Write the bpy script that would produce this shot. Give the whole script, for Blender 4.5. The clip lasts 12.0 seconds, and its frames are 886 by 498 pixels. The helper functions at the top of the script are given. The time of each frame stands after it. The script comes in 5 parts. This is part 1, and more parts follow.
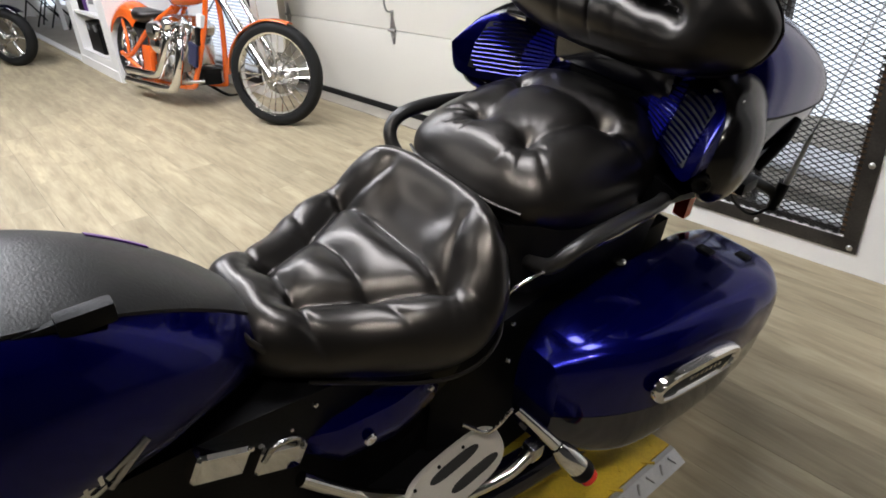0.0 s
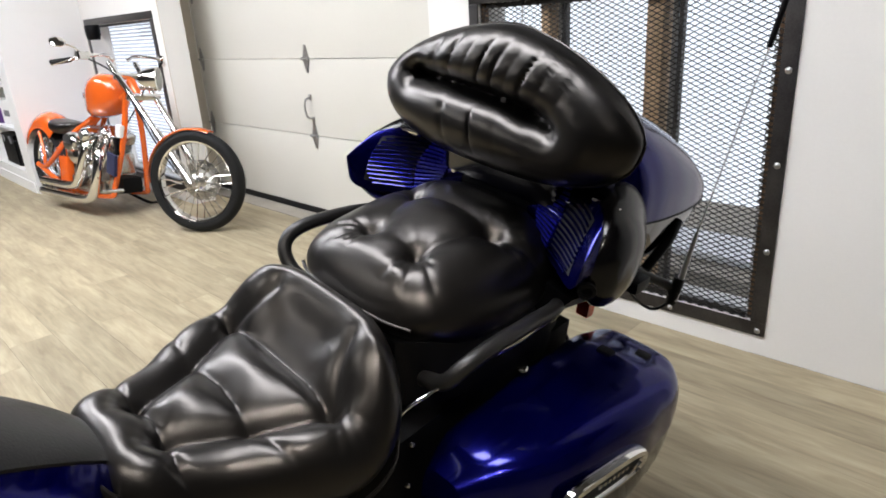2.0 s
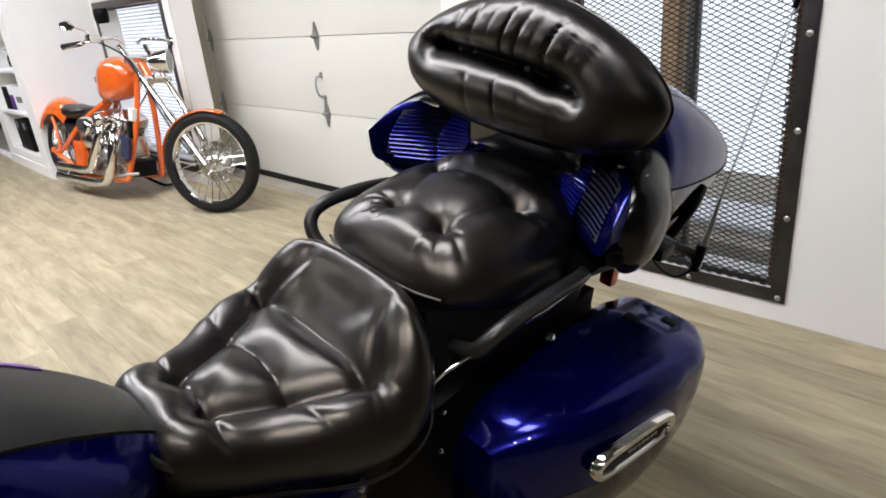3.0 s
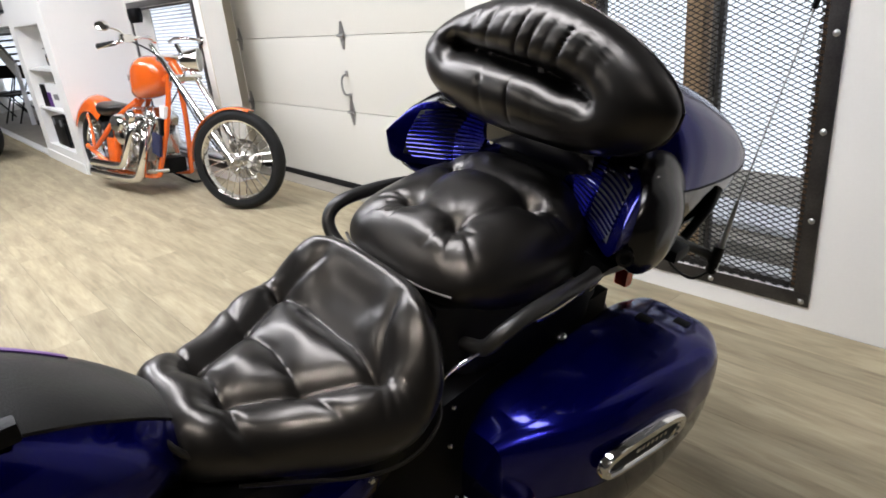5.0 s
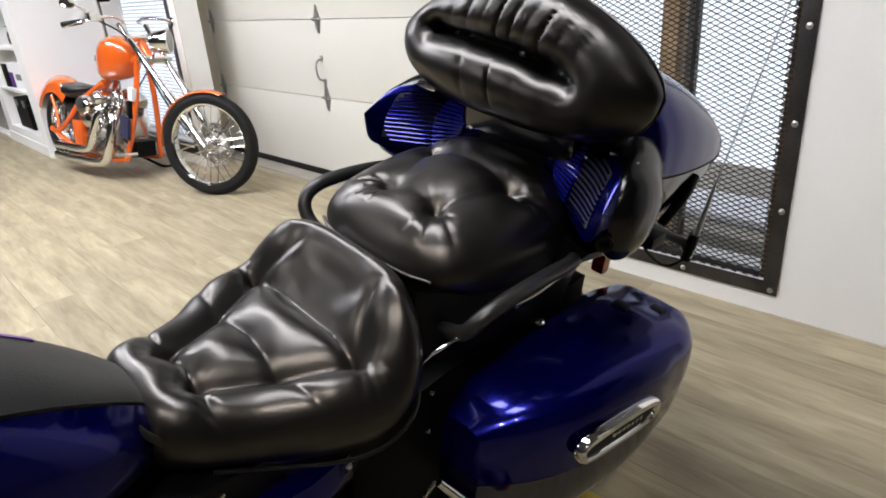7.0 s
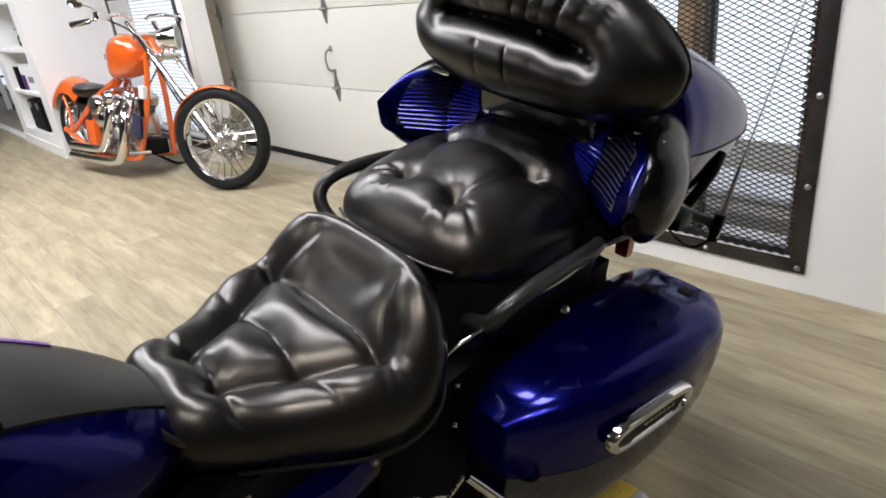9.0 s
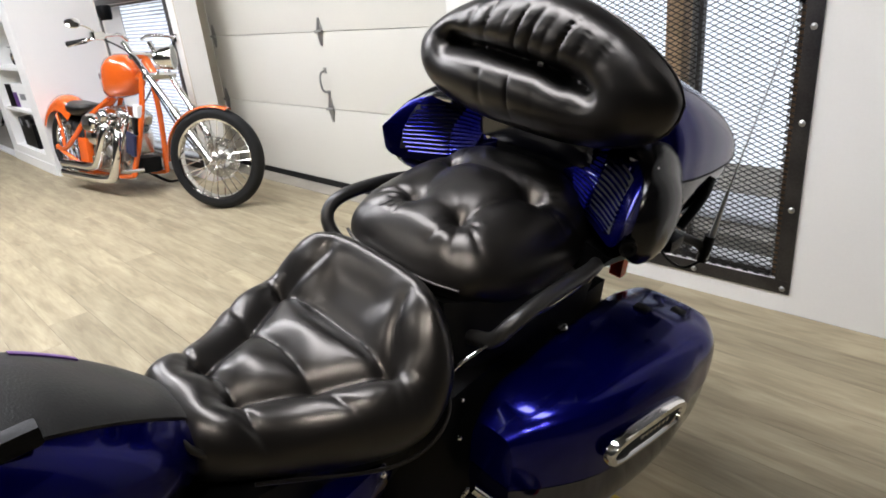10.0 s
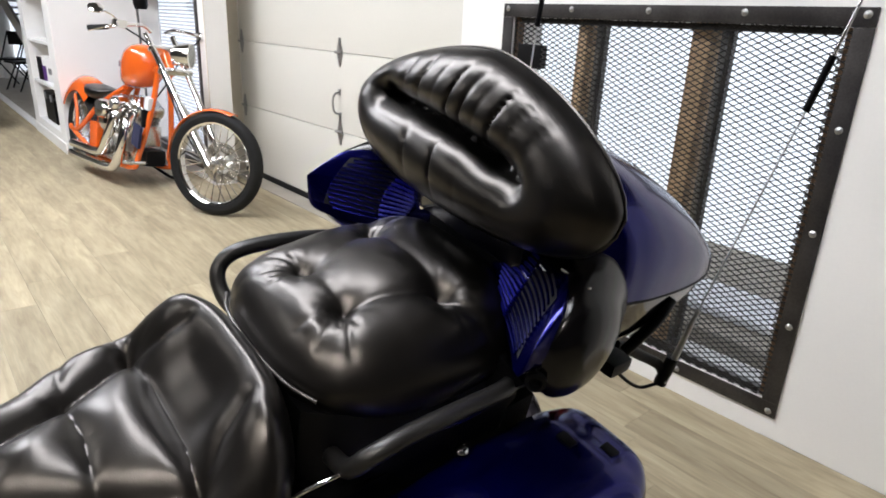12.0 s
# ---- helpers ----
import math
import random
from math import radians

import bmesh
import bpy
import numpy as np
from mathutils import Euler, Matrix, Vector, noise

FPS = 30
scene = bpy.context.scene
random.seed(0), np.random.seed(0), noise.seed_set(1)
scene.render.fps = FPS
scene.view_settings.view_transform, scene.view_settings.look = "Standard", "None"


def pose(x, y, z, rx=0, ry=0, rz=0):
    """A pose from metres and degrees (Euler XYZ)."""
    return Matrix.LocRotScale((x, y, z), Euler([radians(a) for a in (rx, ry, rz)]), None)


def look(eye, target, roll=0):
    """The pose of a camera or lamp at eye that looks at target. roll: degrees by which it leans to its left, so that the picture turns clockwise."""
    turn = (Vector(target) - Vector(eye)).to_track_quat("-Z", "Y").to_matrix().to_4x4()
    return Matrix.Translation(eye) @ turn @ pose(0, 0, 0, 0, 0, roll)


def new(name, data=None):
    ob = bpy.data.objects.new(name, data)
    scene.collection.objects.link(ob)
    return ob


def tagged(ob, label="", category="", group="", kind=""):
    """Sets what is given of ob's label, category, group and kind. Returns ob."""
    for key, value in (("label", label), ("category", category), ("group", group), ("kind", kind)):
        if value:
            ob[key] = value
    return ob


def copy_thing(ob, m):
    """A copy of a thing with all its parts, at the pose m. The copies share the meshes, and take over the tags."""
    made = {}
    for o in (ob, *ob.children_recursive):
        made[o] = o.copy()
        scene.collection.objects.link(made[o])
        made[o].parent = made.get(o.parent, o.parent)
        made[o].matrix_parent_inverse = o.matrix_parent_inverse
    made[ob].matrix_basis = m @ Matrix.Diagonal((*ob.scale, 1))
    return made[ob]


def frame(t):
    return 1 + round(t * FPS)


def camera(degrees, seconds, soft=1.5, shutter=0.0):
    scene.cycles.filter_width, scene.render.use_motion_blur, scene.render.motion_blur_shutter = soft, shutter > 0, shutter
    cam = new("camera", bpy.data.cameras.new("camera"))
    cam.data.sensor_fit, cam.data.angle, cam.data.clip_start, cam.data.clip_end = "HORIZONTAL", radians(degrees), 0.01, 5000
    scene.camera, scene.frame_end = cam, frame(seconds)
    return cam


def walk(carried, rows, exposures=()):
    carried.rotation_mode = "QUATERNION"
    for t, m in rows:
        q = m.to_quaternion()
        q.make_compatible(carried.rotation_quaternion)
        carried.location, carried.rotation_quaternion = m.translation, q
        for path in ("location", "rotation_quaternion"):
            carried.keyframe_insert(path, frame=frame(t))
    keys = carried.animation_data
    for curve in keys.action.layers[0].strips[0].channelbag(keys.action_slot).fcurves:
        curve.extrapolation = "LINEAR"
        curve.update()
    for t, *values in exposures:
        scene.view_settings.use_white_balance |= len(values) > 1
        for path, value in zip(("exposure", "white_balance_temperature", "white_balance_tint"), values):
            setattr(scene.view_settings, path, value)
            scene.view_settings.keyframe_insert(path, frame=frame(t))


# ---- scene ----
cam = camera(70.0, 12.0, soft=1.8)
PATH = [
    (0, (0.842, 1.118, 1.273), (-0.556, 2.208, 0.347), -3.1),
    (0.5, (0.869, 1.145, 1.301), (-0.519, 2.355, 0.518), -4.6),
    (1, (0.884, 1.223, 1.31), (-0.452, 2.579, 0.697), -5.6),
    (1.5, (0.886, 1.224, 1.305), (-0.447, 2.564, 0.651), -5.3),
    (2, (0.877, 1.21, 1.3), (-0.474, 2.523, 0.627), -3.5),
    (2.5, (0.873, 1.186, 1.307), (-0.506, 2.462, 0.621), -4.9),
    (3, (0.864, 1.179, 1.294), (-0.496, 2.447, 0.557), -5.2),
    (5, (0.896, 1.184, 1.3), (-0.519, 2.391, 0.565), -5.4),
    (5.5, (0.905, 1.199, 1.296), (-0.532, 2.39, 0.576), -6.2),
    (6, (0.89, 1.196, 1.273), (-0.526, 2.342, 0.446), -3.8),
    (6.5, (0.884, 1.187, 1.283), (-0.505, 2.389, 0.491), -4.4),
    (7, (0.883, 1.18, 1.288), (-0.467, 2.438, 0.516), -4.0),
    (9, (0.853, 1.194, 1.279), (-0.52, 2.405, 0.475), -6.5),
    (9.5, (0.847, 1.185, 1.282), (-0.523, 2.413, 0.498), -5.4),
    (10, (0.863, 1.139, 1.303), (-0.495, 2.401, 0.55), -5.6),
    (10.5, (0.91, 1.015, 1.295), (-0.308, 2.37, 0.472), 1.4),
    (11, (0.911, 1.035, 1.292), (-0.229, 2.448, 0.453), 1.7),
    (11.5, (0.906, 1.283, 1.266), (-0.302, 2.619, 0.397), 5.9),
    (12, (0.838, 1.454, 1.325), (-0.589, 2.687, 0.658), 2.8),
]
walk(cam, [(t, look(eye, target, roll)) for t, eye, target, roll in PATH])

# ---------- world and light ----------
world = bpy.data.worlds.new("daylight")
scene.world = world
world.use_nodes = True
wt = world.node_tree
sky = wt.nodes.new("ShaderNodeTexSky")
sky.sky_type, sky.sun_disc, sky.sun_elevation, sky.sun_rotation = "NISHITA", False, radians(52), radians(0)
wt.links.new(sky.outputs[0], wt.nodes["Background"].inputs[0])
wt.nodes["Background"].inputs[1].default_value = 0.15
scene.view_settings.exposure = 0.0


def lamp(name, kind, m, power, color, size=0.3, size_y=None, spot=60):
    data = bpy.data.lights.new(name, kind)
    data.energy, data.color = power, color
    if kind == "AREA":
        data.shape, data.size, data.size_y = "RECTANGLE", size, size_y or size
    elif kind == "SPOT":
        data.spot_size, data.spot_blend, data.shadow_soft_size = radians(spot), 0.5, size
    elif kind == "SUN":
        data.angle = size
    ob = new(name, data)
    ob.matrix_world = m
    return ob


CEIL = 3.3
PANELS = [(-2.95, 1.75), (-3.9, 0.7), (-6.9, 0.7), (-2.2, -1.6), (-0.5, 1.75)]
WATTS = [64, 78, 84, 14, 60]
for (px, py), watts in zip(PANELS, WATTS):
    lamp("ceiling_panel_light", "AREA", pose(px, py, CEIL - 0.09), watts, (0.90, 0.95, 1.09), 2.3, 0.5)
lamp("overcast_sun", "SUN", look((0, 10, 13), (0, 0, 0)), 1.1, (0.93, 0.96, 1.0), radians(14))
SPOTS = [((1.75, 0.75, CEIL - 0.3), (0.2, 1.9, 0.6)), ((1.45, 0.2, CEIL - 0.3), (0.1, 1.7, 0.7)), ((0.55, -0.5, CEIL - 0.3), (-0.1, 1.6, 0.8))]
for eye, aim in SPOTS:
    lamp("track_spot_light", "SPOT", look(eye, aim), 105, (1.0, 0.93, 0.86), 0.045, spot=19)


# ---------- materials ----------
def nodes_of(name):
    m = bpy.data.materials.new(name)
    m.use_nodes = True
    t = m.node_tree
    return m, t, t.nodes["Principled BSDF"]


def mat(name, color, rough=0.5, metal=0.0, var=0.12, scale=6.0, fine=120.0, bump=0.02, coat=0.0, spec=0.5, rvar=0.08, random_tone=0.0):
    """A surface with a coarse stain, a fine grain, a slight relief and an uneven gloss."""
    m, t, b = nodes_of(name)
    n, k = t.nodes, t.links
    co = n.new("ShaderNodeTexCoord")
    big, small = n.new("ShaderNodeTexNoise"), n.new("ShaderNodeTexNoise")
    big.inputs["Scale"].default_value, big.inputs["Detail"].default_value = scale, 6
    small.inputs["Scale"].default_value, small.inputs["Detail"].default_value = fine, 3
    for x in (big, small):
        k.new(co.outputs["Object"], x.inputs["Vector"])
    mix = n.new("ShaderNodeMath")
    mix.operation = "MULTIPLY_ADD"
    k.new(big.outputs["Fac"], mix.inputs[0])
    mix.inputs[1].default_value = 0.54
    sm = n.new("ShaderNodeMath")
    sm.operation = "MULTIPLY"
    k.new(small.outputs["Fac"], sm.inputs[0])
    sm.inputs[1].default_value = 0.25
    k.new(sm.outputs[0], mix.inputs[2])
    ramp = n.new("ShaderNodeValToRGB")
    lo = [max(0.0, c * (1 - var)) for c in color]
    hi = [min(1.0, c * (1 + var)) for c in color]
    ramp.color_ramp.elements[0].position, ramp.color_ramp.elements[1].position = 0.3, 0.7
    ramp.color_ramp.elements[0].color, ramp.color_ramp.elements[1].color = (*lo, 1), (*hi, 1)
    k.new(mix.outputs[0], ramp.inputs["Fac"])
    last = ramp.outputs["Color"]
    if random_tone:
        info = n.new("ShaderNodeObjectInfo")
        rr = n.new("ShaderNodeMapRange")
        rr.inputs["To Min"].default_value, rr.inputs["To Max"].default_value = 1 - random_tone, 1 + random_tone
        k.new(info.outputs["Random"], rr.inputs["Value"])
        mul = n.new("ShaderNodeMix")
        mul.data_type, mul.blend_type = "RGBA", "MULTIPLY"
        mul.inputs[0].default_value = 1
        k.new(last, mul.inputs[6])
        k.new(rr.outputs[0], mul.inputs[7])
        last = mul.outputs[2]
    k.new(last, b.inputs["Base Color"])
    rm = n.new("ShaderNodeMapRange")
    rm.inputs["To Min"].default_value, rm.inputs["To Max"].default_value = max(0.02, rough - rvar), min(1, rough + rvar)
    k.new(mix.outputs[0], rm.inputs["Value"])
    k.new(rm.outputs[0], b.inputs["Roughness"])
    b.inputs["Metallic"].default_value = metal
    b.inputs["Coat Weight"].default_value = coat
    b.inputs["Coat Roughness"].default_value = 0.04
    b.inputs["Specular IOR Level"].default_value = spec
    if bump:
        bp = n.new("ShaderNodeBump")
        bp.inputs["Strength"].default_value, bp.inputs["Distance"].default_value = bump * 10, 0.002
        k.new(small.outputs["Fac"], bp.inputs["Height"])
        k.new(bp.outputs[0], b.inputs["Normal"])
    return m


def leather_material():
    """Soft black hide: fine pebble grain, long stretch creases, uneven sheen."""
    m, t, b = nodes_of("black_leather")
    n, k = t.nodes, t.links
    co = n.new("ShaderNodeTexCoord")
    peb, cr, big = n.new("ShaderNodeTexVoronoi"), n.new("ShaderNodeTexNoise"), n.new("ShaderNodeTexNoise")
    peb.inputs["Scale"].default_value = 420
    cr.inputs["Scale"].default_value, cr.inputs["Detail"].default_value, cr.inputs["Distortion"].default_value = 22, 5, 0.8
    big.inputs["Scale"].default_value, big.inputs["Detail"].default_value = 7, 5
    for x in (peb, cr, big):
        k.new(co.outputs["Object"], x.inputs["Vector"])
    ramp = n.new("ShaderNodeValToRGB")
    ramp.color_ramp.elements[0].color, ramp.color_ramp.elements[1].color = (0.0011, 0.0010, 0.0010, 1), (0.0032, 0.0029, 0.0027, 1)
    ramp.color_ramp.elements[0].position, ramp.color_ramp.elements[1].position = 0.35, 0.7
    k.new(big.outputs["Fac"], ramp.inputs["Fac"])
    k.new(ramp.outputs[0], b.inputs["Base Color"])
    rm = n.new("ShaderNodeMapRange")
    rm.inputs["To Min"].default_value, rm.inputs["To Max"].default_value = 0.25, 0.40
    k.new(cr.outputs["Fac"], rm.inputs["Value"])
    k.new(rm.outputs[0], b.inputs["Roughness"])
    b.inputs["Specular IOR Level"].default_value = 0.62
    b.inputs["Specular Tint"].default_value = (1.0, 0.93, 0.87, 1)
    b1, b2 = n.new("ShaderNodeBump"), n.new("ShaderNodeBump")
    b1.inputs["Strength"].default_value, b1.inputs["Distance"].default_value = 0.06, 0.003
    b2.inputs["Strength"].default_value, b2.inputs["Distance"].default_value = 0.16, 0.0006
    k.new(cr.outputs["Fac"], b1.inputs["Height"])
    k.new(peb.outputs["Distance"], b2.inputs["Height"])
    k.new(b1.outputs[0], b2.inputs["Normal"])
    k.new(b2.outputs[0], b.inputs["Normal"])
    return m


def wood_floor_material():
    """Greyed oak vinyl planks: long streaks, a tone for each board, soft semi-gloss."""
    m, t, b = nodes_of("oak_vinyl")
    n, k = t.nodes, t.links
    co, info = n.new("ShaderNodeTexCoord"), n.new("ShaderNodeObjectInfo")
    geo = n.new("ShaderNodeNewGeometry")
    off = n.new("ShaderNodeVectorMath")
    off.operation = "MULTIPLY_ADD"
    add = n.new("ShaderNodeMath")
    k.new(info.outputs["Random"], add.inputs[0])
    k.new(geo.outputs["Random Per Island"], add.inputs[1])
    comb = n.new("ShaderNodeCombineXYZ")
    for x in range(3):
        k.new(add.outputs[0], comb.inputs[x])
    k.new(comb.outputs[0], off.inputs[0])
    off.inputs[1].default_value = (37, 19, 11)
    k.new(geo.outputs["Position"], off.inputs[2])
    sc = n.new("ShaderNodeVectorMath")
    sc.operation = "MULTIPLY"
    sc.inputs[1].default_value = (4.2, 26, 26)
    k.new(off.outputs[0], sc.inputs[0])
    streak, blot, grain = n.new("ShaderNodeTexNoise"), n.new("ShaderNodeTexNoise"), n.new("ShaderNodeTexNoise")
    streak.inputs["Scale"].default_value, streak.inputs["Detail"].default_value, streak.inputs["Distortion"].default_value = 1.0, 7, 0.9
    k.new(sc.outputs[0], streak.inputs["Vector"])
    blot.inputs["Scale"].default_value, blot.inputs["Detail"].default_value = 5.5, 5
    sc3 = n.new("ShaderNodeVectorMath")
    sc3.operation = "MULTIPLY"
    sc3.inputs[1].default_value = (0.28, 2.2, 2.2)
    k.new(off.outputs[0], sc3.inputs[0])
    k.new(sc3.outputs[0], blot.inputs["Vector"])
    sc2 = n.new("ShaderNodeVectorMath")
    sc2.operation = "MULTIPLY"
    sc2.inputs[1].default_value = (9, 160, 160)
    k.new(off.outputs[0], sc2.inputs[0])
    grain.inputs["Scale"].default_value, grain.inputs["Detail"].default_value = 1.0, 3
    k.new(sc2.outputs[0], grain.inputs["Vector"])
    r1 = n.new("ShaderNodeValToRGB")
    e = r1.color_ramp.elements
    e[0].position, e[0].color = 0.30, (0.30, 0.256, 0.172, 1)
    e[1].position, e[1].color = 0.70, (0.425, 0.373, 0.264, 1)
    mid = r1.color_ramp.elements.new(0.5)
    mid.color = (0.375, 0.324, 0.222, 1)
    k.new(streak.outputs["Fac"], r1.inputs["Fac"])
    r2 = n.new("ShaderNodeValToRGB")
    r2.color_ramp.elements[0].position, r2.color_ramp.elements[0].color = 0.36, (0.76, 0.735, 0.70, 1)
    r2.color_ramp.elements[1].position, r2.color_ramp.elements[1].color = 0.68, (1.06, 1.04, 1.0, 1)
    k.new(blot.outputs["Fac"], r2.inputs["Fac"])
    m1, m2, m3 = (n.new("ShaderNodeMix") for _ in range(3))
    for x in (m1, m2, m3):
        x.data_type, x.blend_type = "RGBA", "MULTIPLY"
        x.inputs[0].default_value = 1
    k.new(r1.outputs[0], m1.inputs[6])
    k.new(r2.outputs[0], m1.inputs[7])
    tone = n.new("ShaderNodeMapRange")
    fr = n.new("ShaderNodeMath")
    fr.operation = "FRACT"
    k.new(add.outputs[0], fr.inputs[0])
    k.new(fr.outputs[0], tone.inputs["Value"])
    tone.inputs["To Min"].default_value, tone.inputs["To Max"].default_value = 0.91, 1.07
    k.new(m1.outputs[2], m2.inputs[6])
    k.new(tone.outputs[0], m2.inputs[7])
    g = n.new("ShaderNodeMapRange")
    g.inputs["To Min"].default_value, g.inputs["To Max"].default_value = 0.8, 1.15
    k.new(grain.outputs["Fac"], g.inputs["Value"])
    k.new(m2.outputs[2], m3.inputs[6])
    k.new(g.outputs[0], m3.inputs[7])
    k.new(m3.outputs[2], b.inputs["Base Color"])
    rg = n.new("ShaderNodeMapRange")
    rg.inputs["To Min"].default_value, rg.inputs["To Max"].default_value = 0.46, 0.64
    k.new(streak.outputs["Fac"], rg.inputs["Value"])
    k.new(rg.outputs[0], b.inputs["Roughness"])
    b.inputs["Specular IOR Level"].default_value = 0.35
    bp = n.new("ShaderNodeBump")
    bp.inputs["Strength"].default_value, bp.inputs["Distance"].default_value = 0.25, 0.001
    k.new(grain.outputs["Fac"], bp.inputs["Height"])
    k.new(bp.outputs[0], b.inputs["Normal"])
    return m


def glow(name, color, power):
    m, t, b = nodes_of(name)
    b.inputs["Base Color"].default_value = (*color, 1)
    b.inputs["Emission Color"].default_value = (*color, 1)
    b.inputs["Emission Strength"].default_value = power
    return m


def glass_material():
    m, t, b = nodes_of("window_glass")
    b.inputs["Transmission Weight"].default_value, b.inputs["Roughness"].default_value, b.inputs["IOR"].default_value = 1, 0.01, 1.45
    return m


LEATHER = leather_material()
FLOOR = wood_floor_material()
GLASS = glass_material()
BLUE = mat("midnight_blue_paint", (0.0006, 0.0011, 0.088), 0.21, 0.8, 0.2, 4, 900, 0.0, 0.35, 0.25, 0.04)
# brighter blue that paints the glints on the grille ribs
BLUE_GLINT = mat("blue_rib_glint", (0.012, 0.014, 0.40), 0.28, 0.4, 0.15, 6, 500, 0.0, 1.0, 0.6, 0.04)
BLACK_GLOSS = mat("blue_black_gloss_paint", (0.002, 0.002, 0.008), 0.10, 0.0, 0.2, 5, 300, 0.0, 0.5, 0.5, 0.04)
POD_BLACK = mat("dark_satin_lacquer", (0.003, 0.0026, 0.003), 0.22, 0.0, 0.2, 5, 300, 0.0, 0.0, 0.34, 0.05)
BLACK = mat("black_plastic", (0.0025, 0.0025, 0.003), 0.5, 0.0, 0.25, 9, 260, 0.02, 0.0, 0.15)
BLACK_RAIL = mat("black_rubber_rail", (0.010, 0.0095, 0.009), 0.40, 0.0, 0.25, 9, 260, 0.015)
VINYL = mat("black_vinyl_bib", (0.014, 0.014, 0.0135), 0.42, 0.0, 0.2, 8, 300, 0.03, 0.0, 0.36)
CHROME = mat("chrome", (0.82, 0.81, 0.79), 0.09, 1.0, 0.06, 9, 200, 0.0, rvar=0.05)
PALE_ALLOY = mat("brushed_pale_aluminium", (0.60, 0.57, 0.51), 0.42, 0.55, 0.12, 10, 300, 0.01)
CHROME_SATIN = mat("satin_aluminium", (0.62, 0.60, 0.57), 0.28, 1.0, 0.12, 9, 300, 0.01)
ALLOY = mat("cast_alloy", (0.50, 0.50, 0.50), 0.42, 1.0, 0.2, 12, 300, 0.02)
RUBBER = mat("tyre_rubber", (0.010, 0.010, 0.010), 0.7, 0.0, 0.3, 14, 200, 0.03, 0.0, 0.25)
ORANGE = mat("orange_lacquer", (0.80, 0.13, 0.015), 0.22, 0.0, 0.08, 5, 300, 0.0, 1.0, 0.5, 0.04)
RED = mat("red_lens", (0.6, 0.03, 0.015), 0.18, 0.0, 0.1, 8, 200, 0.0, 0.5)
WHITE = mat("white_wall_paint", (0.80, 0.785, 0.755), 0.62, 0.0, 0.035, 1.3, 90, 0.02)
WHITE_TRIM = mat("white_shelf_paint", (0.82, 0.815, 0.80), 0.45, 0.0, 0.03, 2.0, 120, 0.01)
CEILING = mat("ceiling_paint", (0.10, 0.10, 0.10), 0.8, 0.0, 0.04, 1.2, 60, 0.03)
CREAM = mat("cream_door_paint", (0.65, 0.637, 0.582), 0.45, 0.0, 0.035, 1.0, 70, 0.015)
DARKWALL = mat("charcoal_wall_paint", (0.07, 0.068, 0.066), 0.7, 0.0, 0.1, 1.3, 90, 0.02)
# beige base colour carries the shade on the door reveal
REVEAL_SHADE = mat("shaded_reveal_paint", (0.60, 0.54, 0.44), 0.6, 0.0, 0.06, 1.5, 60, 0.02)
STEEL = mat("dark_mill_steel", (0.075, 0.07, 0.068), 0.42, 0.75, 0.45, 7, 150, 0.03, rvar=0.14)
MESH = mat("black_expanded_steel", (0.035, 0.033, 0.032), 0.5, 0.5, 0.3, 20, 200, 0.0)
GALV = mat("galvanised_steel", (0.42, 0.42, 0.41), 0.38, 0.9, 0.25, 14, 160, 0.02)
TIMBER = mat("brown_timber", (0.68, 0.47, 0.28), 0.6, 0.0, 0.35, 9, 90, 0.04)
RUST = mat("rusty_angle_iron", (0.20, 0.12, 0.065), 0.65, 0.3, 0.5, 16, 120, 0.05)
CONCRETE = mat("grey_concrete", (0.36, 0.33, 0.28), 0.75, 0.0, 0.2, 3, 60, 0.04)
YELLOW = mat("worn_yellow_paint", (0.62, 0.43, 0.03), 0.5, 0.0, 0.3, 14, 140, 0.03)
SNOW = mat("snow", (0.86, 0.88, 0.92), 0.9, 0.0, 0.05, 2, 40, 0.05)
PURPLE = mat("purple_print", (0.10, 0.03, 0.20), 0.5, 0.0, 0.2, 10, 120, 0.0)
DARKBLUE_CLOTH = mat("navy_cloth", (0.015, 0.018, 0.06), 0.9, 0.0, 0.3, 12, 200, 0.05)
GOLD = mat("bronze_paint", (0.34, 0.21, 0.06), 0.35, 0.6, 0.3, 10, 120, 0.0)
GREY = mat("grey_plastic", (0.20, 0.20, 0.21), 0.45, 0.0, 0.25, 8, 120, 0.01)
SOCKET = mat("dark_recess", (0.01, 0.01, 0.01), 0.8, 0.0, 0.3, 8, 120, 0.0)
LAMP_GLOW = glow("lamp_diffuser", (1.0, 0.94, 0.85), 9.0)
SKY_GLOW = glow("bright_winter_sky", (0.86, 0.92, 1.0), 1.4)
WHIP = mat("pale_aerial_rod", (0.55, 0.55, 0.54), 0.45, 0.1, 0.1, 20, 200, 0.0)
BLIND = mat("pale_blind_slat", (0.70, 0.74, 0.82), 0.5, 0.0, 0.06, 6, 90, 0.0)
LENS = mat("lamp_lens", (0.42, 0.43, 0.42), 0.10, 0.75, 0.1, 30, 120, 0.0)


# ---------- building helpers ----------
def part(name, bm, material, parent=None, label="", smooth=True, doubles=True):
    """Links a bmesh as one mesh object under a thing or a part."""
    me = bpy.data.meshes.new(name)
    bmesh.ops.recalc_face_normals(bm, faces=bm.faces[:])
    bm.to_mesh(me)
    bm.free()
    me.materials.append(material)
    if smooth:
        for p in me.polygons:
            p.use_smooth = True
        me.set_sharp_from_angle(angle=radians(38))
    ob = new(name, me)
    if parent is not None:
        ob.parent = parent
    if label:
        ob["label"] = label
    return ob


